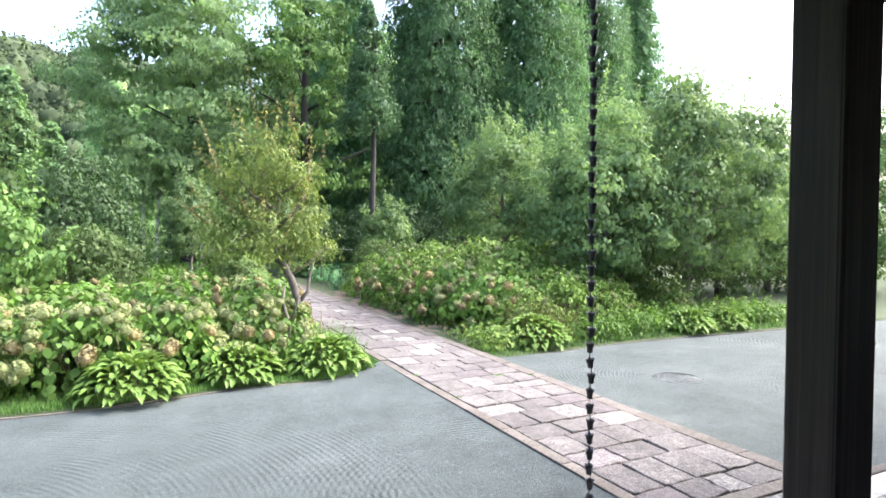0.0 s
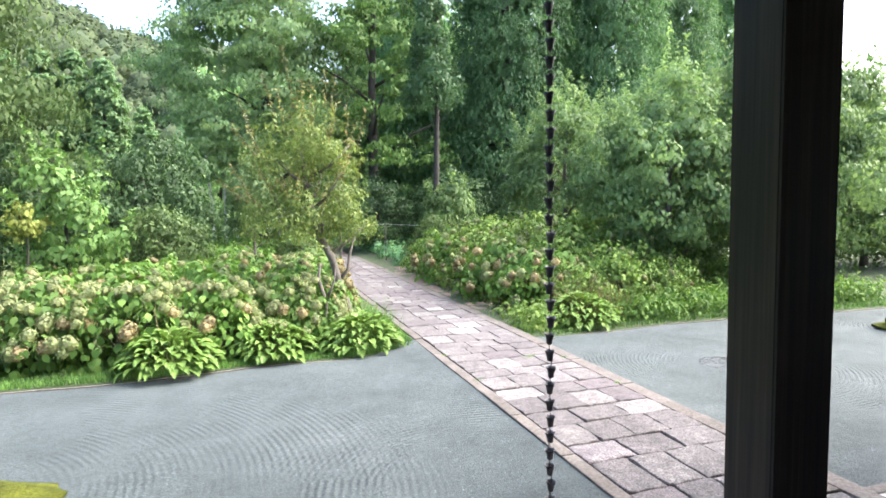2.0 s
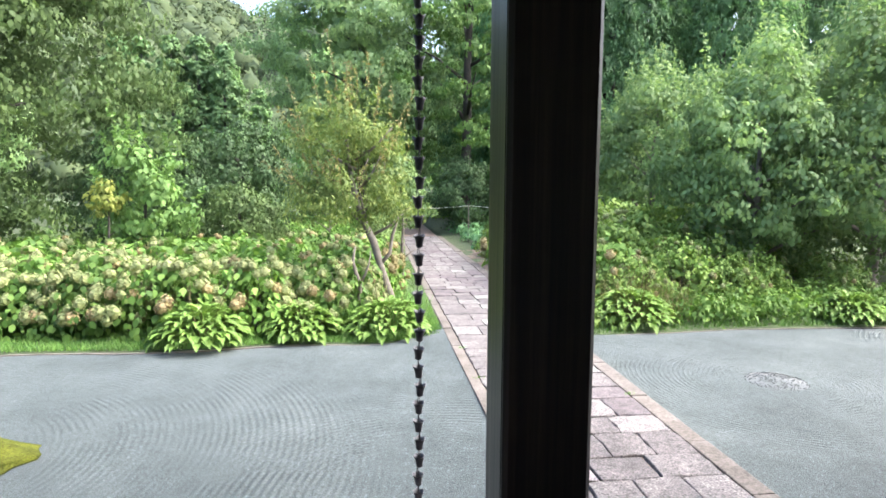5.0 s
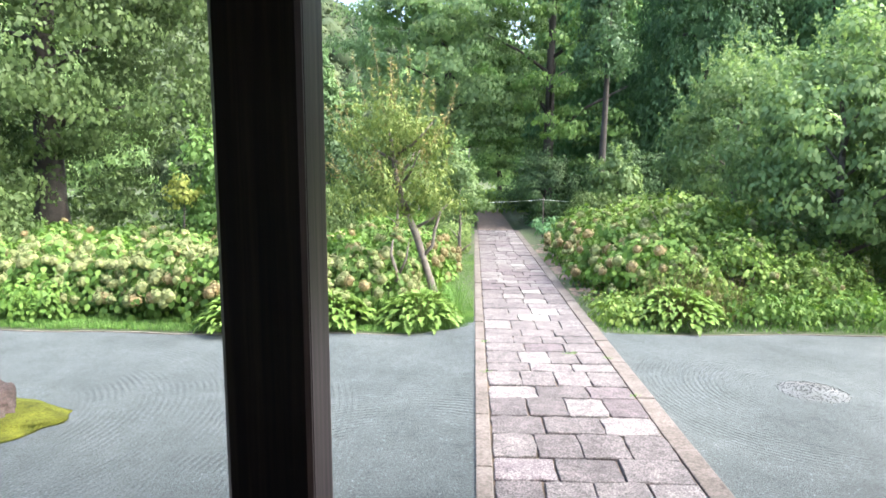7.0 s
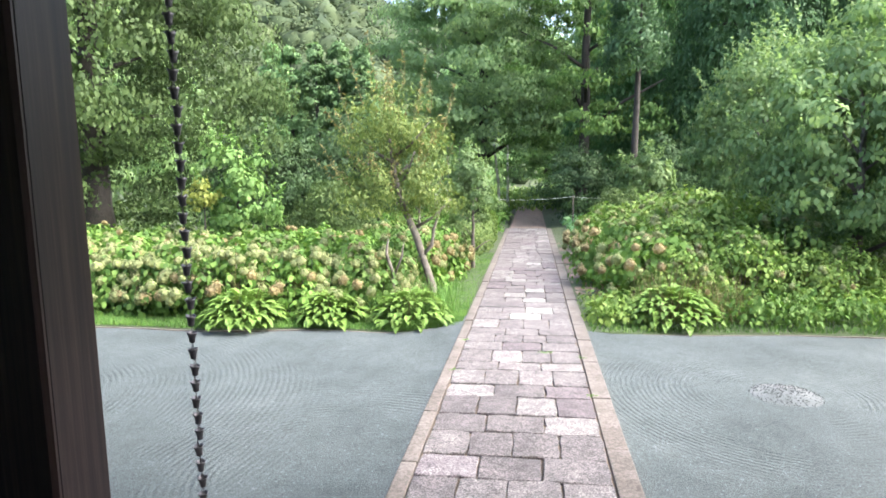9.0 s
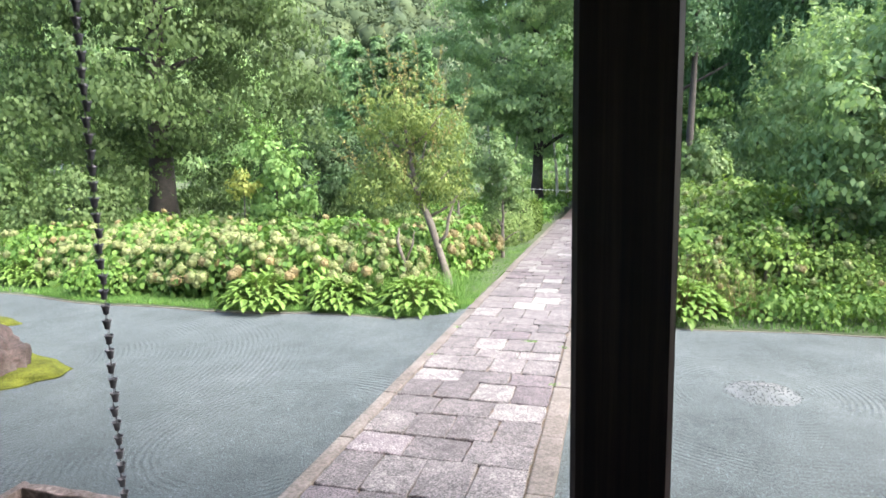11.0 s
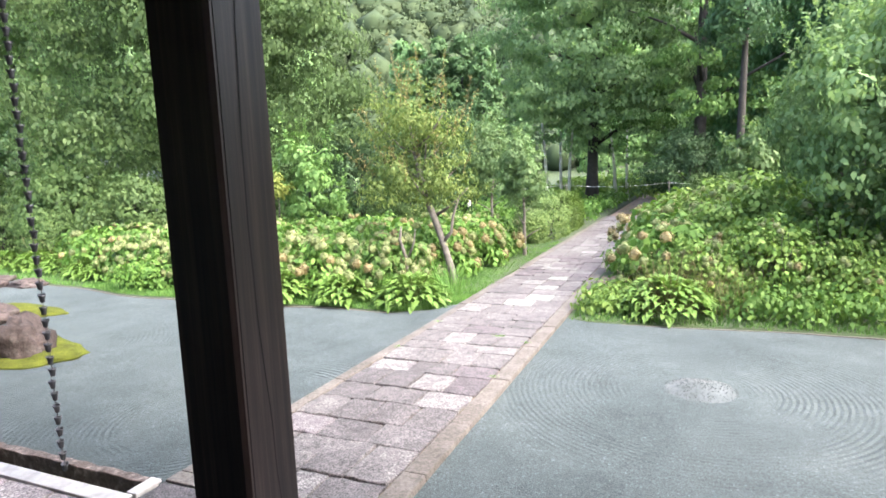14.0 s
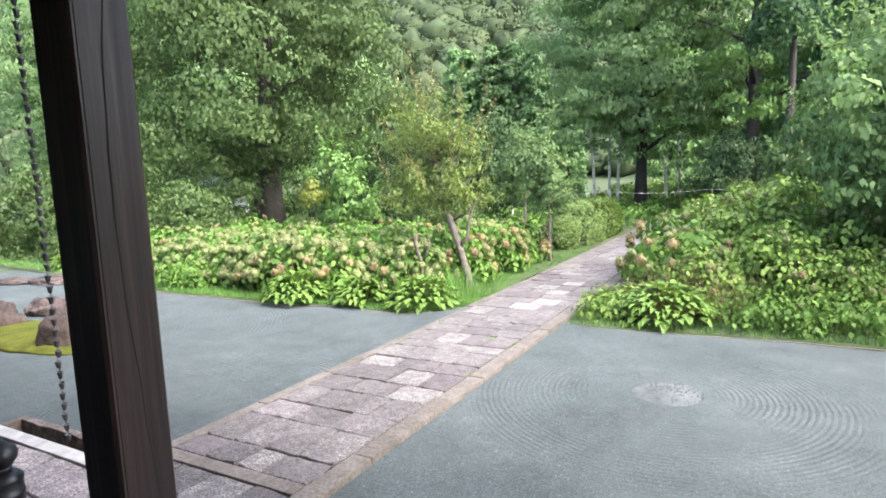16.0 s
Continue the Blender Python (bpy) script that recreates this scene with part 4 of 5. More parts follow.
def rod(name, me, parent, a, b):
    o = new(name, me)
    o.parent = parent
    d = Vector(b) - Vector(a)
    k = d.length
    o.matrix_basis = Matrix.Translation(a) @ d.to_track_quat("Z", "Y").to_matrix().to_4x4() @ Matrix.Diagonal((1, 1, k, 1))
    return o


STEM = rod_mesh("stem", M_BARK_GREY, 0.011, 0.005, 0.05)
PETIOLE = rod_mesh("petiole", M_HOSTA, 0.007, 0.004, 0.03)
STALK = rod_mesh("flower_stalk", M_STRAW, 0.006, 0.004, 0.05)


def flower_mesh(seed):
    """A rounded head of many small petals about a core."""
    g = np.random.default_rng(seed)
    n = 42
    d = unit(g.normal(0, 1, (n, 3)))
    d[:, 2] = np.abs(d[:, 2]) * 1.2 - 0.4
    d = unit(d)
    p = d * np.array([0.07, 0.07, 0.058]) * g.uniform(0.86, 1.08, (n, 1))
    ax = np.cross(d, unit(g.normal(0, 1, (n, 3))))
    petals = leaf_quads(p - ax * 0.015, unit(d + g.normal(0, 0.2, (n, 3))), ax, np.full(n, 0.038), np.full(n, 0.038), 0.1)
    bm = bmesh.new()
    bmesh.ops.create_icosphere(bm, subdivisions=1, radius=1.0)
    core = np.array([[tuple(v.co) for v in (*f.verts, f.verts[0])] for f in bm.faces]) * np.array([0.06, 0.06, 0.05])
    bm.free()
    me = quads_mesh("flower_head", petals)
    base = len(petals) * 4
    verts = [tuple(v.co) for v in me.vertices] + [tuple(p) for f in core for p in f[:3]]
    faces = [tuple(range(4 * i, 4 * i + 4)) for i in range(n)] + [tuple(range(base + 3 * i, base + 3 * i + 3)) for i in range(len(core))]
    out = bpy.data.meshes.new("flower_head")
    out.from_pydata(verts, [], faces)
    bpy.data.meshes.remove(me)
    return out


def hydrangea(seed, rx, ry, h, leaves, heads, rust, leaf_mtl=None, size=0.13):
    """A hydrangea bush: stems, a dome of broad leaves and faded flower heads on its skin."""
    g = np.random.default_rng(seed)
    ob = thing("hydrangea_bush", 0, 0)
    for k in range(12):
        a, rr = g.uniform(0, 6.28), g.uniform(0.3, 0.85)
        rod("stem", STEM, ob, (0.15 * math.cos(a), 0.15 * math.sin(a), -0.06), (rx * rr * math.cos(a), ry * rr * math.sin(a), h * g.uniform(0.55, 0.85)))
    m = leaves // 9
    d = unit(g.normal(0, 1, (m, 3)))
    d[:, 2] = np.abs(d[:, 2]) * 1.1 - 0.15
    off = Vector(g.uniform(-40, 40, 3))
    k = np.array([1 + 0.3 * noise.noise(Vector(x) * 2.3 + off) for x in d])
    rr = (0.62 + 0.38 * g.uniform(0, 1, m) ** 0.5) * k
    c = np.stack([d[:, 0] * rx * rr, d[:, 1] * ry * rr, 0.22 * h + d[:, 2] * 0.78 * h * rr], 1)
    c[:, 2] = np.maximum(c[:, 2], 0.1)
    v = clump_leaves(g, c, d, np.full(m, 0.16), 9, size, 0.5, 0.25, 0.85, 0.72, True)
    finish("leaves", quads_mesh("leaves", v, 6), leaf_mtl or M_HYD, ob)
    for i in range(heads):
        d = unit(g.normal(0, 1, 3))
        d[2] = abs(d[2]) * 0.9 - 0.05
        q = 1 + 0.3 * noise.noise(Vector(d) * 2.3 + off)
        o = new("flower_head", FLOWERS[1 if g.uniform() < rust else 0][i % 2])
        o.parent = ob
        s = g.uniform(0.95, 1.6)
        o.matrix_basis = Matrix.Translation((d[0] * rx * q * 1.12, d[1] * ry * q * 1.12, max(0.15, 0.24 * h + d[2] * 0.86 * h * q))) @ Vector(d).to_track_quat("Z", "Y").to_matrix().to_4x4() @ Matrix.Diagonal((s, s, s, 1))
    return ob


FLOWERS = []
for mt in (M_FLOWER, M_FLOWER_RED):
    row = []
    for sd in (3, 9):
        me = flower_mesh(sd)
        me.materials.append(mt)
        row.append(me)
    FLOWERS.append(row)

HL = "leafy green hydrangea bush with faded greenish-cream flower heads"
HR = "leafy green hydrangea bush with rusty pink dried flower heads"
hyd_a = tagged(hydrangea(1, 0.85, 0.8, 1.08, 2150, 62, 0.15, None, 0.11), HL, "hydrangea", "hydrangeas of the bed")
hyd_b = tagged(hydrangea(2, 0.95, 0.85, 1.25, 2250, 44, 0.5, None, 0.112), HR, "hydrangea", "hydrangeas of the bed")
hyd_c = tagged(hydrangea(3, 1.0, 0.95, 1.3, 2150, 12, 0.3, None, 0.115), "leafy bright green hydrangea bush with few flowers", "hydrangea", "hydrangeas of the bed")
hyd_d = tagged(hydrangea(4, 1.4, 1.25, 1.85, 3500, 22, 0.4, M_HYD_TALL, 0.112), "tall leafy green hydrangea bush with a few faded flowers", "hydrangea", "hydrangeas of the bed")
put(hyd_d, 4.5, 11.3, 0.05)
put(hyd_a, -2.0, 8.95, 0.05)
put(hyd_b, -1.75, 10.4, 0.05)
put(hyd_c, -3.3, 11.4, 0.05)
g = np.random.default_rng(21)
for i, x in enumerate(np.arange(-3.2, -9.3, -1.12)):
    again(hyd_a, x, 8.75 + 0.12 * g.uniform(-1, 1) + 0.1 * max(0, -x - 5), 0.05, g.uniform(0, 360), g.uniform(0.9, 1.08))
for i, x in enumerate(np.arange(-3.1, -10.5, -1.35)):
    again((hyd_a, hyd_b)[i % 2 == 1 or i == 0], x, 10.0 + 0.2 * g.uniform(-1, 1), 0.05, g.uniform(0, 360), g.uniform(0.95, 1.1))
for i, x in enumerate(np.arange(-4.9, -12.5, -1.55)):
    again((hyd_c, hyd_b)[i % 3 == 1], x, 11.4 + 0.3 * g.uniform(-1, 1), 0.05, g.uniform(0, 360), g.uniform(0.95, 1.1))
for x, y, s in ((-1.55, 11.9, 1.0), (-1.5, 13.1, 0.95), (-2.8, 13.2, 1.0)):
    again(hyd_b, x, y, 0.05, g.uniform(0, 360), s)
for x, y in ((-4.6, 13.2), (-6.8, 13.4), (-8.6, 13.3), (-10.7, 13.2), (-12.8, 12.9), (-12.3, 10.4), (-10.6, 9.6)):
    again(hyd_c, x, y, 0.05, g.uniform(0, 360), g.uniform(0.9, 1.05))
# right-hand bed: taller towards the back
for x, y, s, o in ((3.05, 10.0, 1.05, hyd_b), (2.95, 11.5, 1.15, hyd_b), (3.05, 13.2, 0.85, hyd_d), (3.0, 15.1, 1.2, hyd_b), (3.1, 17.0, 0.75, hyd_d), (4.5, 9.6, 0.72, hyd_d), (4.6, 13.3, 1.04, hyd_d), (4.8, 15.6, 1.0, hyd_d), (6.4, 12.9, 1.0, hyd_d), (6.1, 9.7, 0.6, hyd_d), (7.8, 9.7, 0.55, hyd_d), (5.0, 17.6, 0.95, hyd_d), (8.7, 12.8, 0.9, hyd_d), (3.7, 10.7, 0.8, hyd_d), (5.4, 10.5, 0.85, hyd_d), (3.8, 12.4, 0.95, hyd_d), (5.4, 12.2, 1.02, hyd_d), (3.9, 14.3, 0.95, hyd_d), (3.4, 9.3, 0.55, hyd_d), (5.3, 9.3, 0.55, hyd_d)):
    again(o, x, y, 0.05, g.uniform(0, 360), s)


plum_tree()


# ---- clipped hedge by the path ----
def hedge(x0, x1, y0, y1, h):
    ob = thing("clipped_hedge", (x0 + x1) / 2, (y0 + y1) / 2, 0)
    q = np.random.default_rng(31)
    n = 24000
    u = q.uniform(-1, 1, (n, 3))
    k = np.argmax(np.abs(u) * np.array([1, 1, 1]), 1)
    u[np.arange(n), k] = np.sign(u[np.arange(n), k])
    u[:, 2] = np.abs(u[:, 2])
    hx, hy = (x1 - x0) / 2, (y1 - y0) / 2
    rnd = 1 - 0.2 * (np.sum(u ** 4, 1) - 1) - 0.14 * q.uniform(0, 1, n) + np.array([0.12 * noise.noise(Vector((float(x[0]), float(x[1]) * 4, float(x[2])))  * 1.6) for x in u])
    p = u * rnd[:, None] * np.array([hx, hy, h])
    p[:, 2] = np.maximum(p[:, 2], 0.05)
    nr = unit(u + q.normal(0, 0.5, (n, 3)))
    v = leaf_quads(p, nr, q.normal(0, 1, (n, 3)) + np.array([0, 0, 0.8]), q.uniform(0.06, 0.12, n), q.uniform(0.03, 0.06, n))
    finish("leaves", quads_mesh("leaves", v), M_HEDGE, ob)
    bm = bmesh.new()
    for a in np.linspace(-0.75, 0.75, 7):
        tube(bm, [(0, hy * a, -0.06), (0.1, hy * a, h * 0.5), (-0.1, hy * a + 0.1, h * 0.85)], [0.03, 0.025, 0.01], 5)
    part("stems", bm, M_BARK, ob)
    return tagged(ob, "rounded clipped green hedge beside the stone path", "hedge")


hedge(-1.75, -0.34, 15.4, 21.4, 1.35)

# ---- hostas ----
bm = bmesh.new()
cols = []
for j in range(5):
    t = j / 4
    w = 0.068 * math.sin(math.pi * min(1, 0.12 + 0.88 * t) ** 0.8) if j < 4 else 0.004
    w = max(w, 0.006)
    zc = 0.06 * math.sin(t * 2.4) - 0.05 * t * t
    cols.append([bm.verts.new((-w, t * 0.225, zc + 0.018)), bm.verts.new((0, t * 0.225, zc)), bm.verts.new((w, t * 0.225, zc + 0.018))])
for a, b in zip(cols, cols[1:]):
    for k in range(2):
        bm.faces.new((a[k], a[k + 1], b[k + 1], b[k]))
HLEAF = bpy.data.meshes.new("leaf")
bm.to_mesh(HLEAF)
bm.free()
HLEAF.shade_smooth()
HLEAF.materials.append(M_HOSTA)


def hosta(seed, radius, leaves, stalks):
    ob = thing("hosta", 0, 0)
    q = np.random.default_rng(seed)
    for i in range(leaves):
        a = i * 2.39996 + q.uniform(-0.2, 0.2)
        f = ((i + 0.5) / leaves) ** 0.52
        rr = radius * f * 0.78
        z = 0.07 + 0.3 * (1 - f ** 2.2) * radius / 0.6 + q.uniform(-0.03, 0.03)
        tilt = 30 - 48 * f + q.uniform(-14, 14)
        o = new("leaf", HLEAF)
        o.parent = ob
        s = q.uniform(0.62, 0.88) * (0.85 + 0.2 * f)
        o.matrix_basis = pose(rr * math.cos(a), rr * math.sin(a), z, tilt, q.uniform(-15, 15), math.degrees(a) - 90) @ Matrix.Diagonal((s, s, s, 1))
    for i in range(22):
        a, f = i * 2.4, ((i + 0.5) / 22) ** 0.6
        rod("petiole", PETIOLE, ob, (0.05 * math.cos(a), 0.05 * math.sin(a), -0.04), (radius * f * 0.7 * math.cos(a), radius * f * 0.7 * math.sin(a), 0.08 + 0.26 * (1 - f ** 2.2) * radius / 0.55))
    for i in range(stalks):
        a, rr = q.uniform(0, 6.28), q.uniform(0.1, 0.5)
        rod("flower_stalk", STALK, ob, (0, 0, 0), (rr * math.cos(a), rr * math.sin(a), q.uniform(0.5, 0.9)))
    return ob


HO = "clump of broad yellow-green hosta leaves at the gravel's edge"
hosta_a = tagged(hosta(1, 0.72, 280, 14), HO, "hosta", "hostas along the gravel")
hosta_b = tagged(hosta(2, 0.68, 265, 6), HO, "hosta", "hostas along the gravel")
put(hosta_a, -1.05, 8.05, 0.05)
put(hosta_b, -2.35, 8.05, 0.05)
for x, y, o, s in ((-3.75, 7.75, hosta_b, 1.1), (3.05, 8.35, hosta_a, 1.08), (6.9, 8.15, hosta_b, 0.95), (7.9, 8.1, hosta_b, 0.9), (-9.4, 8.75, hosta_b, 1.0), (-10.3, 8.9, hosta_b, 1.0), (-11.8, 9.3, hosta_b, 1.0), (-13.0, 9.4, hosta_b, 1.05), (-14.4, 9.3, hosta_b, 1.0)):
    again(o, x, y, 0.05, x * 61, s)

# ---- low green growth and grass ----


def blades(name, region, n, h, w, mtl, label, seed, lean=0.35):
    q = np.random.default_rng(seed)
    p = np.array([region(*q.uniform(0, 1, 2)) for _ in range(n)])
    p = np.concatenate([p, np.full((n, 1), 0.03)], 1)
    a = q.uniform(0, 6.28, n)
    hh = h * q.uniform(0.5, 1.25, n)
    side = np.stack([np.cos(a), np.sin(a), np.zeros(n)], 1) * w
    tip = p + np.stack([np.cos(a + 1.6) * lean * hh, np.sin(a + 1.6) * lean * hh, hh], 1)
    v = np.stack([p - side, p + side, tip], 1)
    return tagged(finish(name, quads_mesh(name, v, 3), mtl), label, "grass", kind="stuff")


blades("grass", lambda u, v: (-0.2 - 1.0 * u * (0.4 + 0.6 * min(1, v * 2)), 8.0 + 8.2 * v), 30000, 0.08, 0.006, M_GRASS, "bright short grass verge along the stone path", 41)
blades("grass", lambda u, v: (-4.0 - 5.2 * u, edge_left(-4.0 - 5.2 * u) + 0.02 + 1.0 * v), 14000, 0.075, 0.006, M_GRASS, "short green grass between gravel and hydrangeas", 42)
blades("grass", lambda u, v: (-0.25 - 3.75 * u, edge_left(-0.25 - 3.75 * u) + 0.02 + 0.75 * v), 9000, 0.07, 0.006, M_GRASS, "short grass about the hostas", 46)
blades("grass", lambda u, v: (1.75 + 9 * u, edge_right(1.75 + 9 * u) + 0.02 + 0.9 * v), 8000, 0.08, 0.006, M_GRASS, "uneven grass at the front of the shrub bed", 43)
blades("grass", lambda u, v: (-0.4 - 1.6 * u, 8.0 + 1.2 * v), 900, 0.55, 0.007, M_GRASS, "tall thin grass stems about the plum tree", 44, 0.45)
blades("grass", lambda u, v: (2.6 + 1.6 * u, 8.2 + 1.0 * v), 500, 0.75, 0.006, M_STRAW, "tall pale grass stems behind the hosta", 45, 0.4)


def low_cover(name, x0, x1, y0, y1, n, h, size, mtl, label, seed):
    q = np.random.default_rng(seed)
    c = np.stack([q.uniform(x0, x1, n), q.uniform(y0, y1, n), h * q.uniform(0.3, 1, n)], 1)
    d = unit(np.stack([q.normal(0, 0.4, n), -0.5 + q.normal(0, 0.3, n), np.full(n, 0.8)], 1))
    v = clump_leaves(q, c, d, np.full(n, 0.17), 10, size, 0.5, 0.3, 0.7, 0.6)
    v[..., 2] = np.maximum(v[..., 2], 0.03)
    return tagged(finish(name, quads_mesh(name, v), mtl), label, "ground cover", kind="stuff")


low_cover("ground_cover", 1.85, 2.7, 7.95, 9.4, 120, 0.4, 0.09, M_HYD_TALL, "low green leafy growth beside the path", 51)
low_cover("ground_cover", 3.8, 10.5, 7.95, 9.5, 950, 0.5, 0.088, M_HYD, "low green leafy growth under the shrub trees", 52)
low_cover("ground_cover", -7.9, -6.9, 7.75, 8.4, 120, 0.65, 0.1, M_HYD, "ferny green growth at the gravel's edge", 53)
blades("grass", lambda u, v: (-9.2 - 13 * u, edge_left(-9.2 - 13 * u) + 0.02 + 2.2 * v), 16000, 0.09, 0.008, M_GRASS, "short green grass at the west end of the garden", 47)
low_cover("ground_cover", -28, -12, 9.6, 14, 700, 0.6, 0.14, M_SHRUB, "rough green growth at the west end", 63)
low_cover("ground_cover", -40, -9, 24, 42, 900, 1.1, 0.32, M_SHRUB, "rough green growth on the slope behind the maple", 60)
low_cover("ground_cover", -34, -5, 13.5, 24, 1300, 0.6, 0.2, M_SHRUB, "rough green growth behind the hydrangeas", 54)
low_cover("ground_cover", -5.5, 5.5, 34, 52, 900, 1.3, 0.3, M_HYD_TALL, "light green undergrowth in a clearing of the wood", 62)
low_cover("ground_cover", -9.5, -0.4, 20.5, 34, 900, 0.7, 0.2, M_HYD, "rough green undergrowth before the wood", 58)
low_cover("ground_cover", 2.3, 13, 19, 27, 650, 0.7, 0.2, M_DARK, "dark green undergrowth before the wood", 55)

low_cover("ground_cover", 10.5, 26, 10.5, 17, 800, 1.5, 0.15, M_SHRUB, "low green shrubs closing the bed", 59)

tagged(grid_mesh("leaf_litter", PATH_W + KERB_R + 0.02, 2.75, 9.5, 19, 14, 60, lambda x, y: 0.075 + 0.05 * noise.noise(Vector((x, y, 0)) * 3), M_LITTER), "brown fallen leaves under the hydrangeas beside the path", "leaf litter", kind="structure")
low_cover("dry_leaves", 2.0, 2.5, 9.2, 16, 60, 0.3, 0.08, M_FLOWER_RED, "withered reddish-brown leaves at the path's edge", 56)
bm, _ = trunk_mesh(r, 2.1, 0.03, 0.008, (0, 0), 6, 0.4, 0.3, 0.03, 0.8)
yel = tree("yellow_shrub", r, bm, broad_crown(r, "crown", 0.34, 0.32, 1.6, 2.45, 22, 26, 0.1, 0.2, 0.3, 0.3), M_BARK, M_YELLOW, "small shrub with bright yellow leaves", "shrub")
put(yel, -6.5, 11.5)

# ---- moss islands, rocks and gravel mound ----


def moss_island(x, y, rx, ry, seed, label):
    q = np.random.default_rng(seed)
    bm = wobble_blob(q, rx, ry, 0.1, 0.22, 1.4, 4)
    ob = part("moss_island", bm, M_MOSS, None, "", True)
    ob.matrix_basis = pose(x, y, 0.012)
    return tagged(ob, label, "moss")


def rock(x, y, z, sx, sy, sz, seed, rz, label):
    q = np.random.default_rng(seed)
    bm = wobble_blob(q, sx * 1.08, sy * 1.08, sz * 1.08, 0.36, 1.5, 4, True, 0.3)
    ob = part("garden_rock", bm, M_ROCK, None, "", True)
    ob.matrix_basis = pose(x, y, z, 0, 0, rz)
    return tagged(ob, label, "rock", "garden rocks")


moss_island(-6.15, 4.1, 1.85, 0.75, 1, "yellow-green moss island in the raked gravel")
moss_island(-8.3, 5.88, 1.2, 0.42, 2, "yellow-green moss island in the raked gravel")
moss_island(8.45, 6.0, 0.95, 0.5, 3, "yellow-green moss island in the raked gravel")
rock(-4.98, 4.0, 0.07, 0.36, 0.32, 0.46, 4, 20, "rough reddish rock standing on moss")
rock(-7.3, 4.2, 0.06, 0.28, 0.26, 0.42, 5, 60, "upright reddish rock standing on moss")
rock(-7.85, 5.2, 0.03, 0.44, 0.34, 0.27, 6, 10, "long low reddish rock beside the moss")
rock(8.15, 5.9, 0.06, 0.5, 0.38, 0.46, 7, 0, "rounded reddish rock on moss")
for k, (x, y, w) in enumerate(((-10.9, 7.75, 0.5), (-11.9, 7.4, 0.6), (-13.0, 7.1, 0.55), (-13.9, 6.7, 0.5), (-12.5, 7.9, 0.45))):
    rock(x, y, 0.01, w, 0.3, 0.14, 20 + k, 15 * k, "flat reddish stone at the gravel's edge")
low_cover("pale_growth", 1.8, 2.25, 9.2, 9.9, 14, 0.2, 0.06, M_FLOWER, "pale dry growth beside the path", 57)


def gravel_mound(x, y):
    """A low heap of chippings: a smooth swelling under loose stones."""
    q = np.random.default_rng(61)
    ob = thing("gravel_mound", x, y, 0.0)
    bm = bmesh.new()
    rings = []
    for k in range(9):
        f = k / 8
        rings.append([bm.verts.new((0.5 * f * math.cos(a) * (1 + 0.1 * noise.noise(Vector((math.cos(a), math.sin(a), 0)) * 1.5)), 0.5 * f * math.sin(a), 0.065 * (0.5 + 0.5 * math.cos(math.pi * f)) - 0.004 - 0.012 * f + 0.006 * noise.noise(Vector((f * 4, a, 2))))) for a in (2 * math.pi * i / 32 for i in range(32))])
    for a, b in zip(rings, rings[1:]):
        for i in range(32):
            bm.faces.new((a[i], a[(i + 1) % 32], b[(i + 1) % 32], b[i]))
    bmesh.ops.remove_doubles(bm, verts=bm.verts[:], dist=0.0005)
    part("core", bm, M_CHIP, ob, "", True)
    n = 1100
    rr = 0.44 * q.uniform(0, 1, n) ** 0.62
    a = q.uniform(0, 6.28, n)
    z = 0.065 * (0.5 + 0.5 * np.cos(np.pi * rr / 0.5)) - 0.012 * rr / 0.5
    p = np.stack([rr * np.cos(a), rr * np.sin(a), z], 1)
    tet = np.array([(1, 1, 1), (1, -1, -1), (-1, 1, -1), (-1, -1, 1)]) * 0.6
    k = q.uniform(0.004, 0.009, n)
    v = p[:, None, :] + (tet[None] + q.normal(0, 0.25, (n, 4, 3))) * k[:, None, None]
    tri = np.concatenate([v[:, list(i)] for i in ((0, 1, 2), (0, 3, 1), (0, 2, 3), (1, 3, 2))], 0)
    tagged(finish("loose_gravel", quads_mesh("loose_gravel", tri, 3), M_CHIP, ob), kind="stuff")
    return tagged(ob, "small heap of loose grey stone chippings", "gravel mound")


M_CHIP = solid_mat("stone chippings", [(0.3, (0.042, 0.051, 0.053)), (0.7, (0.072, 0.083, 0.086))], 8, 0.9)
gravel_mound(*MOUND)


# ---- rope fence, far house ----
def rope_fence():
    ob = thing("rope_fence", 0, 21.5, 0)
    xs = [-9, -5, -1.2, 2.4, 5.6]
    for a in xs:
        bm = bmesh.new()
        tube(bm, [(a, 0, -0.08), (a, 0, 1.55)], [0.025, 0.022], 7)
        part("fence_stake", bm, M_BARK_GREY, ob)
    bm = bmesh.new()
    for a, b in zip(xs, xs[1:]):
        tube(bm, [(a + (b - a) * k / 8, 0, 1.48 - 0.1 * math.sin(math.pi * k / 8)) for k in range(9)], [0.004] * 9, 5)
    part("rope", bm, M_ROPE, ob, "thin pale rope")
    return tagged(ob, "pale rope strung between thin stakes across the path", "rope fence")


rope_fence()

for i, (x, y, h) in enumerate(((-4.2, 31, 5.0), (-3.7, 32, 4.0), (-3.2, 31.5, 4.5), (-0.9, 33, 4.0), (-0.5, 34.5, 4.5), (-7.5, 24.5, 2.0), (-7.0, 24.8, 2.2), (-6.3, 24.6, 1.9))):
    bm = bmesh.new()
    tube(bm, [(0, 0, -0.2), (0.1 * (i % 3 - 1), 0, h * 0.5), (0.3 * (i % 3 - 1), 0.1, h)], [0.09, 0.075, 0.05], 7)
    o = part("birch_trunk", bm, M_BIRCH, None, "", True)
    o.matrix_basis = pose(x, y, 0)
    tagged(o, "slim pale birch trunk at the edge of the wood", "tree trunk", "birch trunks")


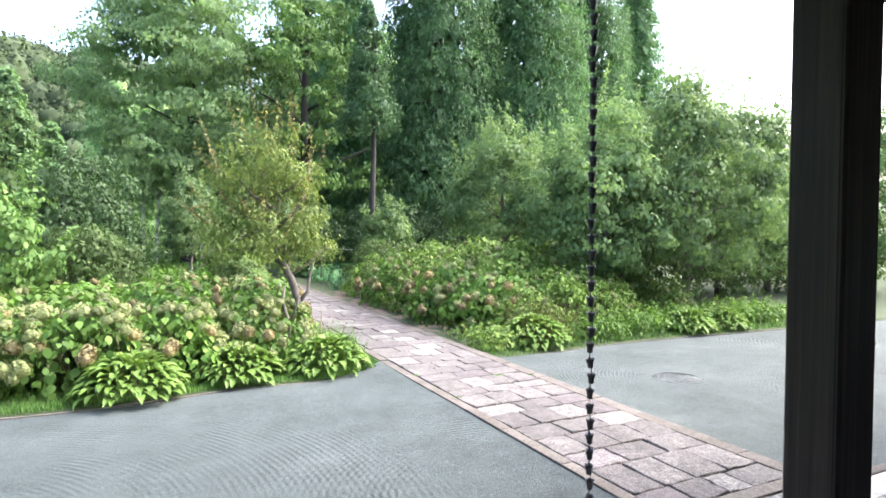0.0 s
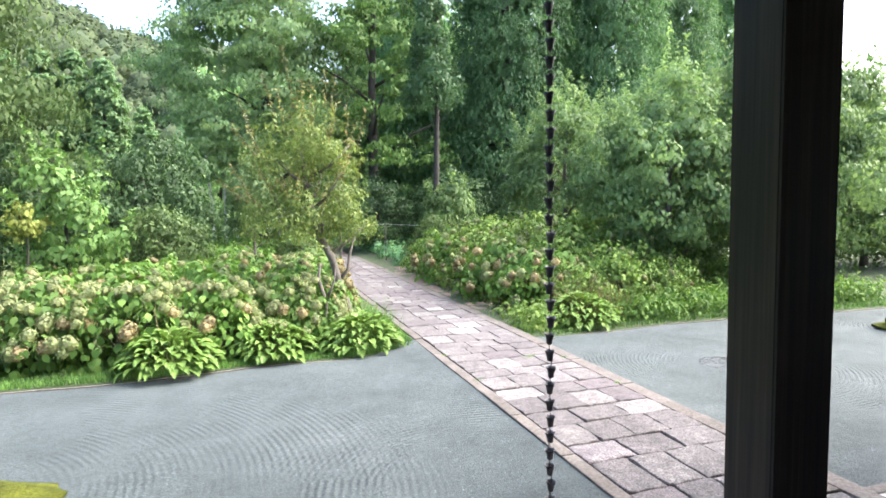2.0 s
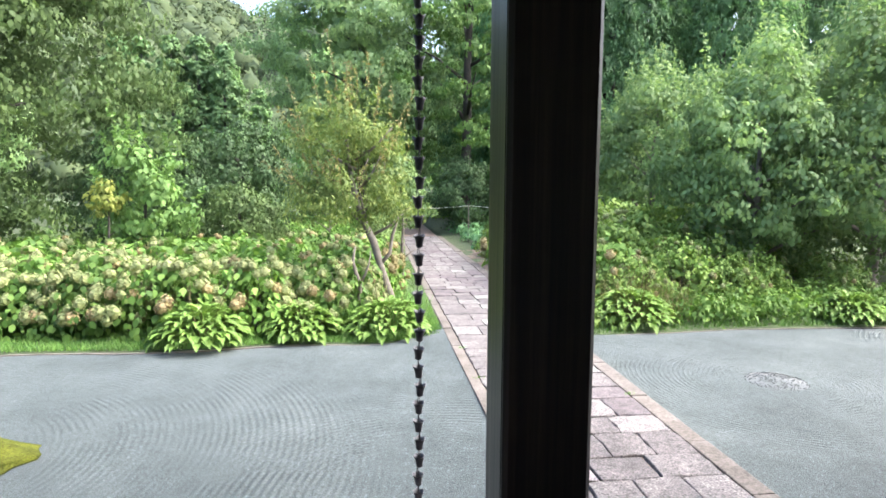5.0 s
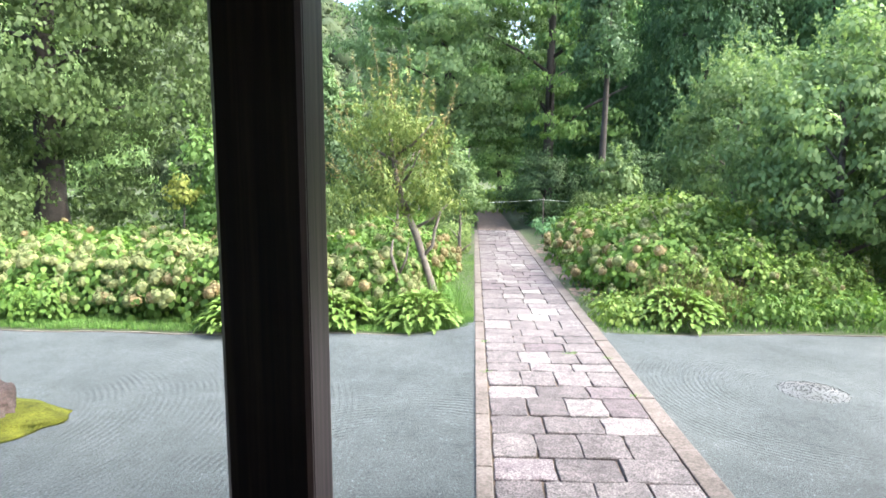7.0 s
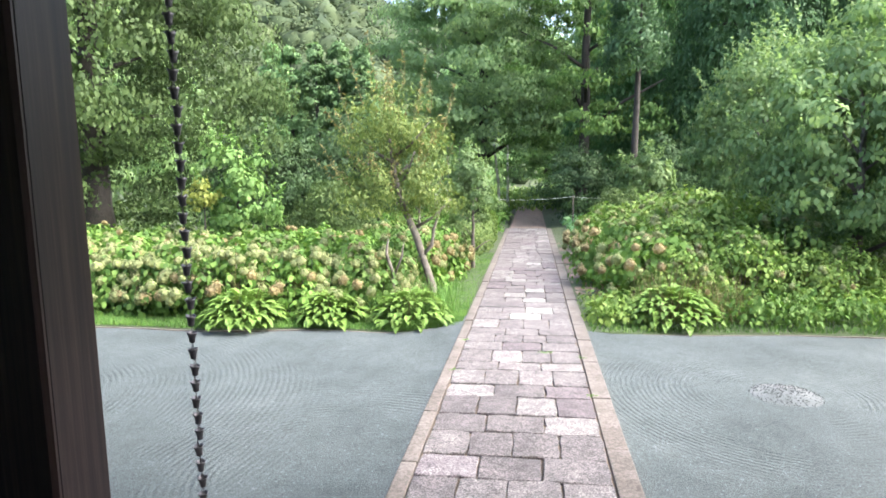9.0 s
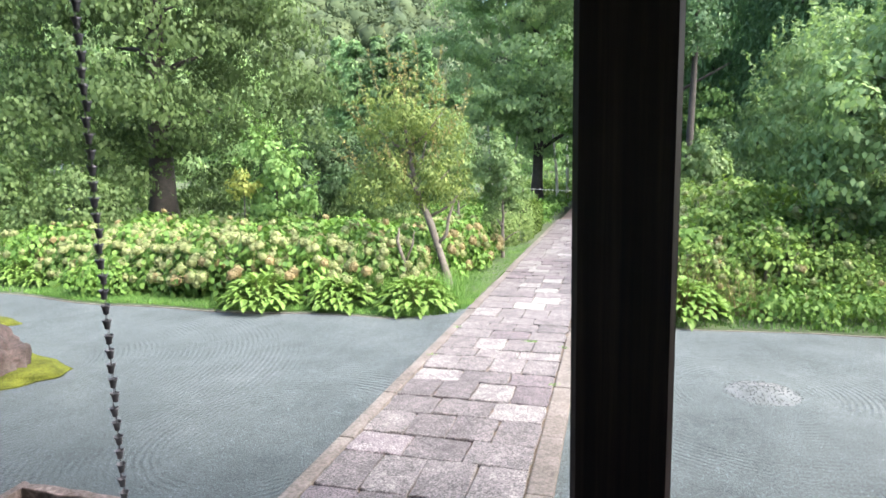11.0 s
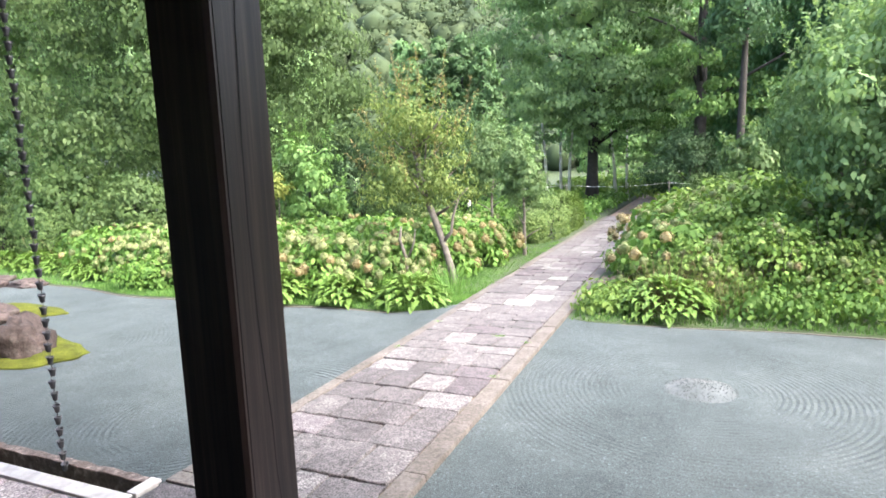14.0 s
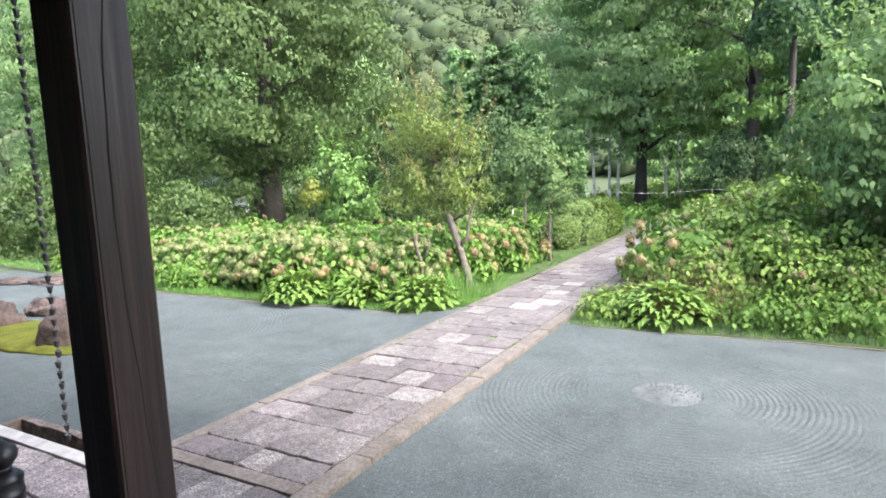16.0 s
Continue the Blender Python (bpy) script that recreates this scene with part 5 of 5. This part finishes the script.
def far_house(x, y):
    ob = thing("house", x, y, 0, 25)
    part("wall", boxed(-3, 3, -2, 2, -0.1, 2.6), M_WHITE, ob)
    bm = bmesh.new()
    vs = [bm.verts.new(p) for p in ((-3.4, -2.5, 2.5), (3.4, -2.5, 2.5), (3.4, 2.5, 2.5), (-3.4, 2.5, 2.5), (-3.4, 0, 3.9), (3.4, 0, 3.9))]
    for f in ((0, 1, 5, 4), (2, 3, 4, 5), (0, 4, 3), (1, 2, 5), (0, 3, 2, 1)):
        bm.faces.new([vs[k] for k in f])
    part("roof", bm, M_ROOF, ob, "pale grey roof")
    w = part("window", boxed(-1.2, 0.2, -2.03, -2.004, 0.9, 1.9), M_BOARD, ob)
    return tagged(ob, "white house with a pale grey roof behind the trees", "house")


far_house(-31, 27)


# ---- far woods on the hill ----
def hill_woods():
    """Tree crowns over the hillside: lumpy rounded heads with loose leaf clumps on them."""
    q = np.random.default_rng(71)
    n = 2200
    az = np.radians(q.uniform(-66, 4, n))
    d = 84 + 121 * q.uniform(0, 1, n) ** 0.8
    x, y = d * np.sin(az), d * np.cos(az)
    z = np.array([far_rise(a, b) for a, b in zip(x, y)])
    s = q.uniform(1.9, 4.0, n) * np.clip(d / 120, 0.75, 1.15)
    c = np.stack([x, y, z + s * 0.7], 1)
    bm = bmesh.new()
    bmesh.ops.create_icosphere(bm, subdivisions=1, radius=1.0)
    ball = np.array([v.co for v in bm.verts])
    tri = np.array([[v.index for v in f.verts] for f in bm.faces])
    bm.free()
    k = 1 + q.normal(0, 0.2, (n, len(ball), 1))
    heads = c[:, None] + ball[None] * s[:, None, None] * k * np.array([0.8, 0.8, 0.92])
    faces = (tri[None] + (np.arange(n) * len(ball))[:, None, None]).reshape(-1, 3)
    per = 44
    dirs = unit(q.normal(0, 1, (n, per, 3)))
    dirs[..., 2] = np.abs(dirs[..., 2]) * 1.3 - 0.35
    p = (c[:, None] + dirs * s[:, None, None] * q.uniform(0.9, 1.25, (n, per, 1)) * np.array([1, 1, 1.15])).reshape(-1, 3)
    m = len(p)
    v = leaf_quads(p, unit(dirs.reshape(-1, 3) + q.normal(0, 0.35, (m, 3))), q.normal(0, 1, (m, 3)), q.uniform(0.6, 1.15, m), q.uniform(0.5, 0.95, m), 0.1)
    base = heads.reshape(-1, 3)
    quads = (np.arange(m * v.shape[1]) + len(base)).reshape(m, -1)
    me = bpy.data.meshes.new("far_woods")
    me.from_pydata(np.concatenate([base, v.reshape(-1, 3)]).tolist(), [], faces.tolist() + quads.tolist())
    me.shade_smooth()
    return tagged(finish("far_woods", me, M_HILL), "distant green woods covering the hillside", "woods", kind="stuff")


hill_woods()

# ---- path ----
def slab_mesh(w, d, seed):
    """One worn paving slab with rounded, chipped edges."""
    q = np.random.default_rng(seed)
    bm = bmesh.new()
    hx, hy, c = w / 2, d / 2, 0.007
    top, mid, low = [], [], []
    n = 4
    ring = [(-hx + 2 * hx * k / n, -hy) for k in range(n)] + [(hx, -hy + 2 * hy * k / n) for k in range(n)] + [(hx - 2 * hx * k / n, hy) for k in range(n)] + [(-hx, hy - 2 * hy * k / n) for k in range(n)]
    for x, y in ring:
        jx, jy = q.normal(0, 0.0065, 2)
        corner = abs(abs(x) - hx) < 1e-6 and abs(abs(y) - hy) < 1e-6
        k = 0.985 if corner else 1.0
        mid.append(bm.verts.new((x * k + jx, y * k + jy, -0.007 + q.normal(0, 0.0015))))
        low.append(bm.verts.new((x * k + jx, y * k + jy, -0.09)))
        top.append(bm.verts.new(((x + jx) * (1 - c / hx) * k, (y + jy) * (1 - c / hy) * k, q.normal(0, 0.0022))))
    m = len(ring)
    for i in range(m):
        j = (i + 1) % m
        bm.faces.new((low[i], low[j], mid[j], mid[i]))
        bm.faces.new((mid[i], mid[j], top[j], top[i]))
    ctr = bm.verts.new((0, 0, 0.002))
    for i in range(m):
        bm.faces.new((top[i], top[(i + 1) % m], ctr))
    me = bpy.data.meshes.new("slab")
    bm.to_mesh(me)
    bm.free()
    me.materials.append(M_SLAB)
    return me


path = tagged(part("path", boxed(-0.035, PATH_W + 0.011, 2.2, 60, -0.06, 0.062), M_SOIL), "straight path of worn granite slabs between stone kerbs", "path", kind="structure")
PATH_Z = 0.09
q = np.random.default_rng(81)
# rows of the path: front edge y, inner joints across, tone of each slab (m middle, p pale, d dark)
ROWS = [
    (2.2, (0.36, 0.72, 1.0), "dmpm"), (2.52, (0.33, 0.7, 1.1), "mmmp"), (3.07, (0.46, 0.96), "dmp"), (3.45, (0.34, 0.72, 1.11), "mmmm"),
    (3.91, (0.46, 0.99), "mmm"), (4.31, (0.35, 0.73, 1.12), "mmmd"), (4.79, (0.48, 1.02), "mmd"), (5.15, (0.35, 0.73, 1.11), "mmpm"),
    (5.64, (0.48, 0.99), "mpm"), (5.94, (0.38, 0.76, 1.12), "mpmm"), (6.44, (0.49, 1.01), "mdm"), (6.83, (0.37, 0.76, 1.08), "mmmm"),
    (7.2, (0.5, 0.98), "mmm"), (7.57, (0.38, 0.76, 1.14), "pmmp"), (8.14, (0.53, 1.03), "mpm"), (8.55, (0.39, 0.78, 1.22), "mmpm"), (9.0, (0.76,), "mm")]
y = 9.4
while y < 24:
    k = 3 if q.uniform() < 0.6 else 2
    ROWS.append((y, tuple(PATH_W * (i + 1) / (k + 1) + float(q.normal(0, 0.04)) for i in range(k)), "".join("mmmpd"[int(q.integers(5))] for i in range(k + 1))))
    y += float(q.uniform(0.34, 0.5))
TONES = {"m": M_SLAB, "p": M_SLAB_PALE, "d": M_SLAB_DARK}
for (y0, js, tones), y1 in zip(ROWS, [r[0] for r in ROWS[1:]] + [y]):
    xs = (-0.028, *js, PATH_W)
    for a, b, tone in zip(xs, xs[1:], tones):
        o = new("slab", slab_mesh(b - a - 0.012, y1 - y0 - 0.014, int(q.integers(1e6))))
        o.data.materials[0] = TONES[tone]
        o.parent = path
        o.matrix_basis = pose((a + b) / 2, (y0 + y1) / 2, PATH_Z + float(q.normal(0, 0.003)), float(q.normal(0, 0.5)), float(q.normal(0, 0.5)), 0)
tagged(part("path_far", boxed(0, PATH_W, y + 0.01, 60, 0.063, 0.088), M_LITTER), "brown earth path running on into the wood", "path", kind="structure")

for nm, x0, x1 in (("kerb", -KERB_W, -0.036), ("kerb", PATH_W + 0.012, PATH_W + KERB_R)):
    k = tagged(part("kerb", boxed(x0 + 0.01, x1 - 0.01, 2.2, 24, -0.06, 0.04), M_SOIL), "low weathered stone kerb along the path", "kerb", kind="structure")
    y = 2.2 if x0 < 0 else 1.68
    while y < 24:
        d = float(q.uniform(0.8, 1.2))
        o = part("kerb_stone", boxed(x0, x1, y, min(y + d, 24.2) - 0.008, -0.05, 0.083 + float(q.normal(0, 0.004)), 0.014), M_STONE_K, k)
        y += d

# stone strip across the foot of the path, and the apron's slabs
tagged(part("trim", boxed(PATH_W + KERB_R + 0.01, 11, 1.93, 2.035, -0.05, 0.07, 0.012), M_STONE_K), "dark stone edge between apron and gravel", "edging", kind="structure")
tagged(part("trim", boxed(-KERB_W, PATH_W - 0.0, 2.045, 2.19, -0.05, 0.09, 0.012), M_STONE_K), "long dark stone strip across the foot of the path", "edging", kind="structure")
apron = tagged(part("apron", boxed(-KERB_W, PATH_W + KERB_R, 1.66, 2.045, -0.06, 0.05), M_SOIL), "stone-paved apron before the veranda", "pavement", kind="structure")
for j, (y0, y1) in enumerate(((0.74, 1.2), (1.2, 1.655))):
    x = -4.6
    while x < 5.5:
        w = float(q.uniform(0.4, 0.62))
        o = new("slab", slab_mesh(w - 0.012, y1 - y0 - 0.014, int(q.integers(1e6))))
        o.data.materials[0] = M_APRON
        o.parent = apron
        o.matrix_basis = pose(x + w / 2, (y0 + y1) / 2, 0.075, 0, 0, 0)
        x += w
x = -KERB_W
while x < PATH_W:
    w = min(float(q.uniform(0.32, 0.5)), PATH_W - x)
    if w > 0.08:
        o = new("slab", slab_mesh(w - 0.01, 0.37, int(q.integers(1e6))))
        o.parent = apron
        o.matrix_basis = pose(x + w / 2, 1.852, 0.08, 0, 0, 0)
    x += w

# weeds in the joints and along the kerbs
def joint_weed(u, v):
    spots = ((1.03, 6.38), (1.1, 6.4), (-0.04, 5.6), (1.49, 6.2), (-0.04, 6.9), (1.49, 4.9))
    x, y = spots[int(u * len(spots)) % len(spots)]
    return x + (u * 37 % 1 + u * 61 % 1 - 1) * 0.07, y + (v - 0.5) * abs(v - 0.5) * 0.16


weeds = blades("weeds", joint_weed, 260, 0.03, 0.003, M_GRASS, "small green weeds in the joints of the path", 91, 0.8)
weeds.location.z = 0.05
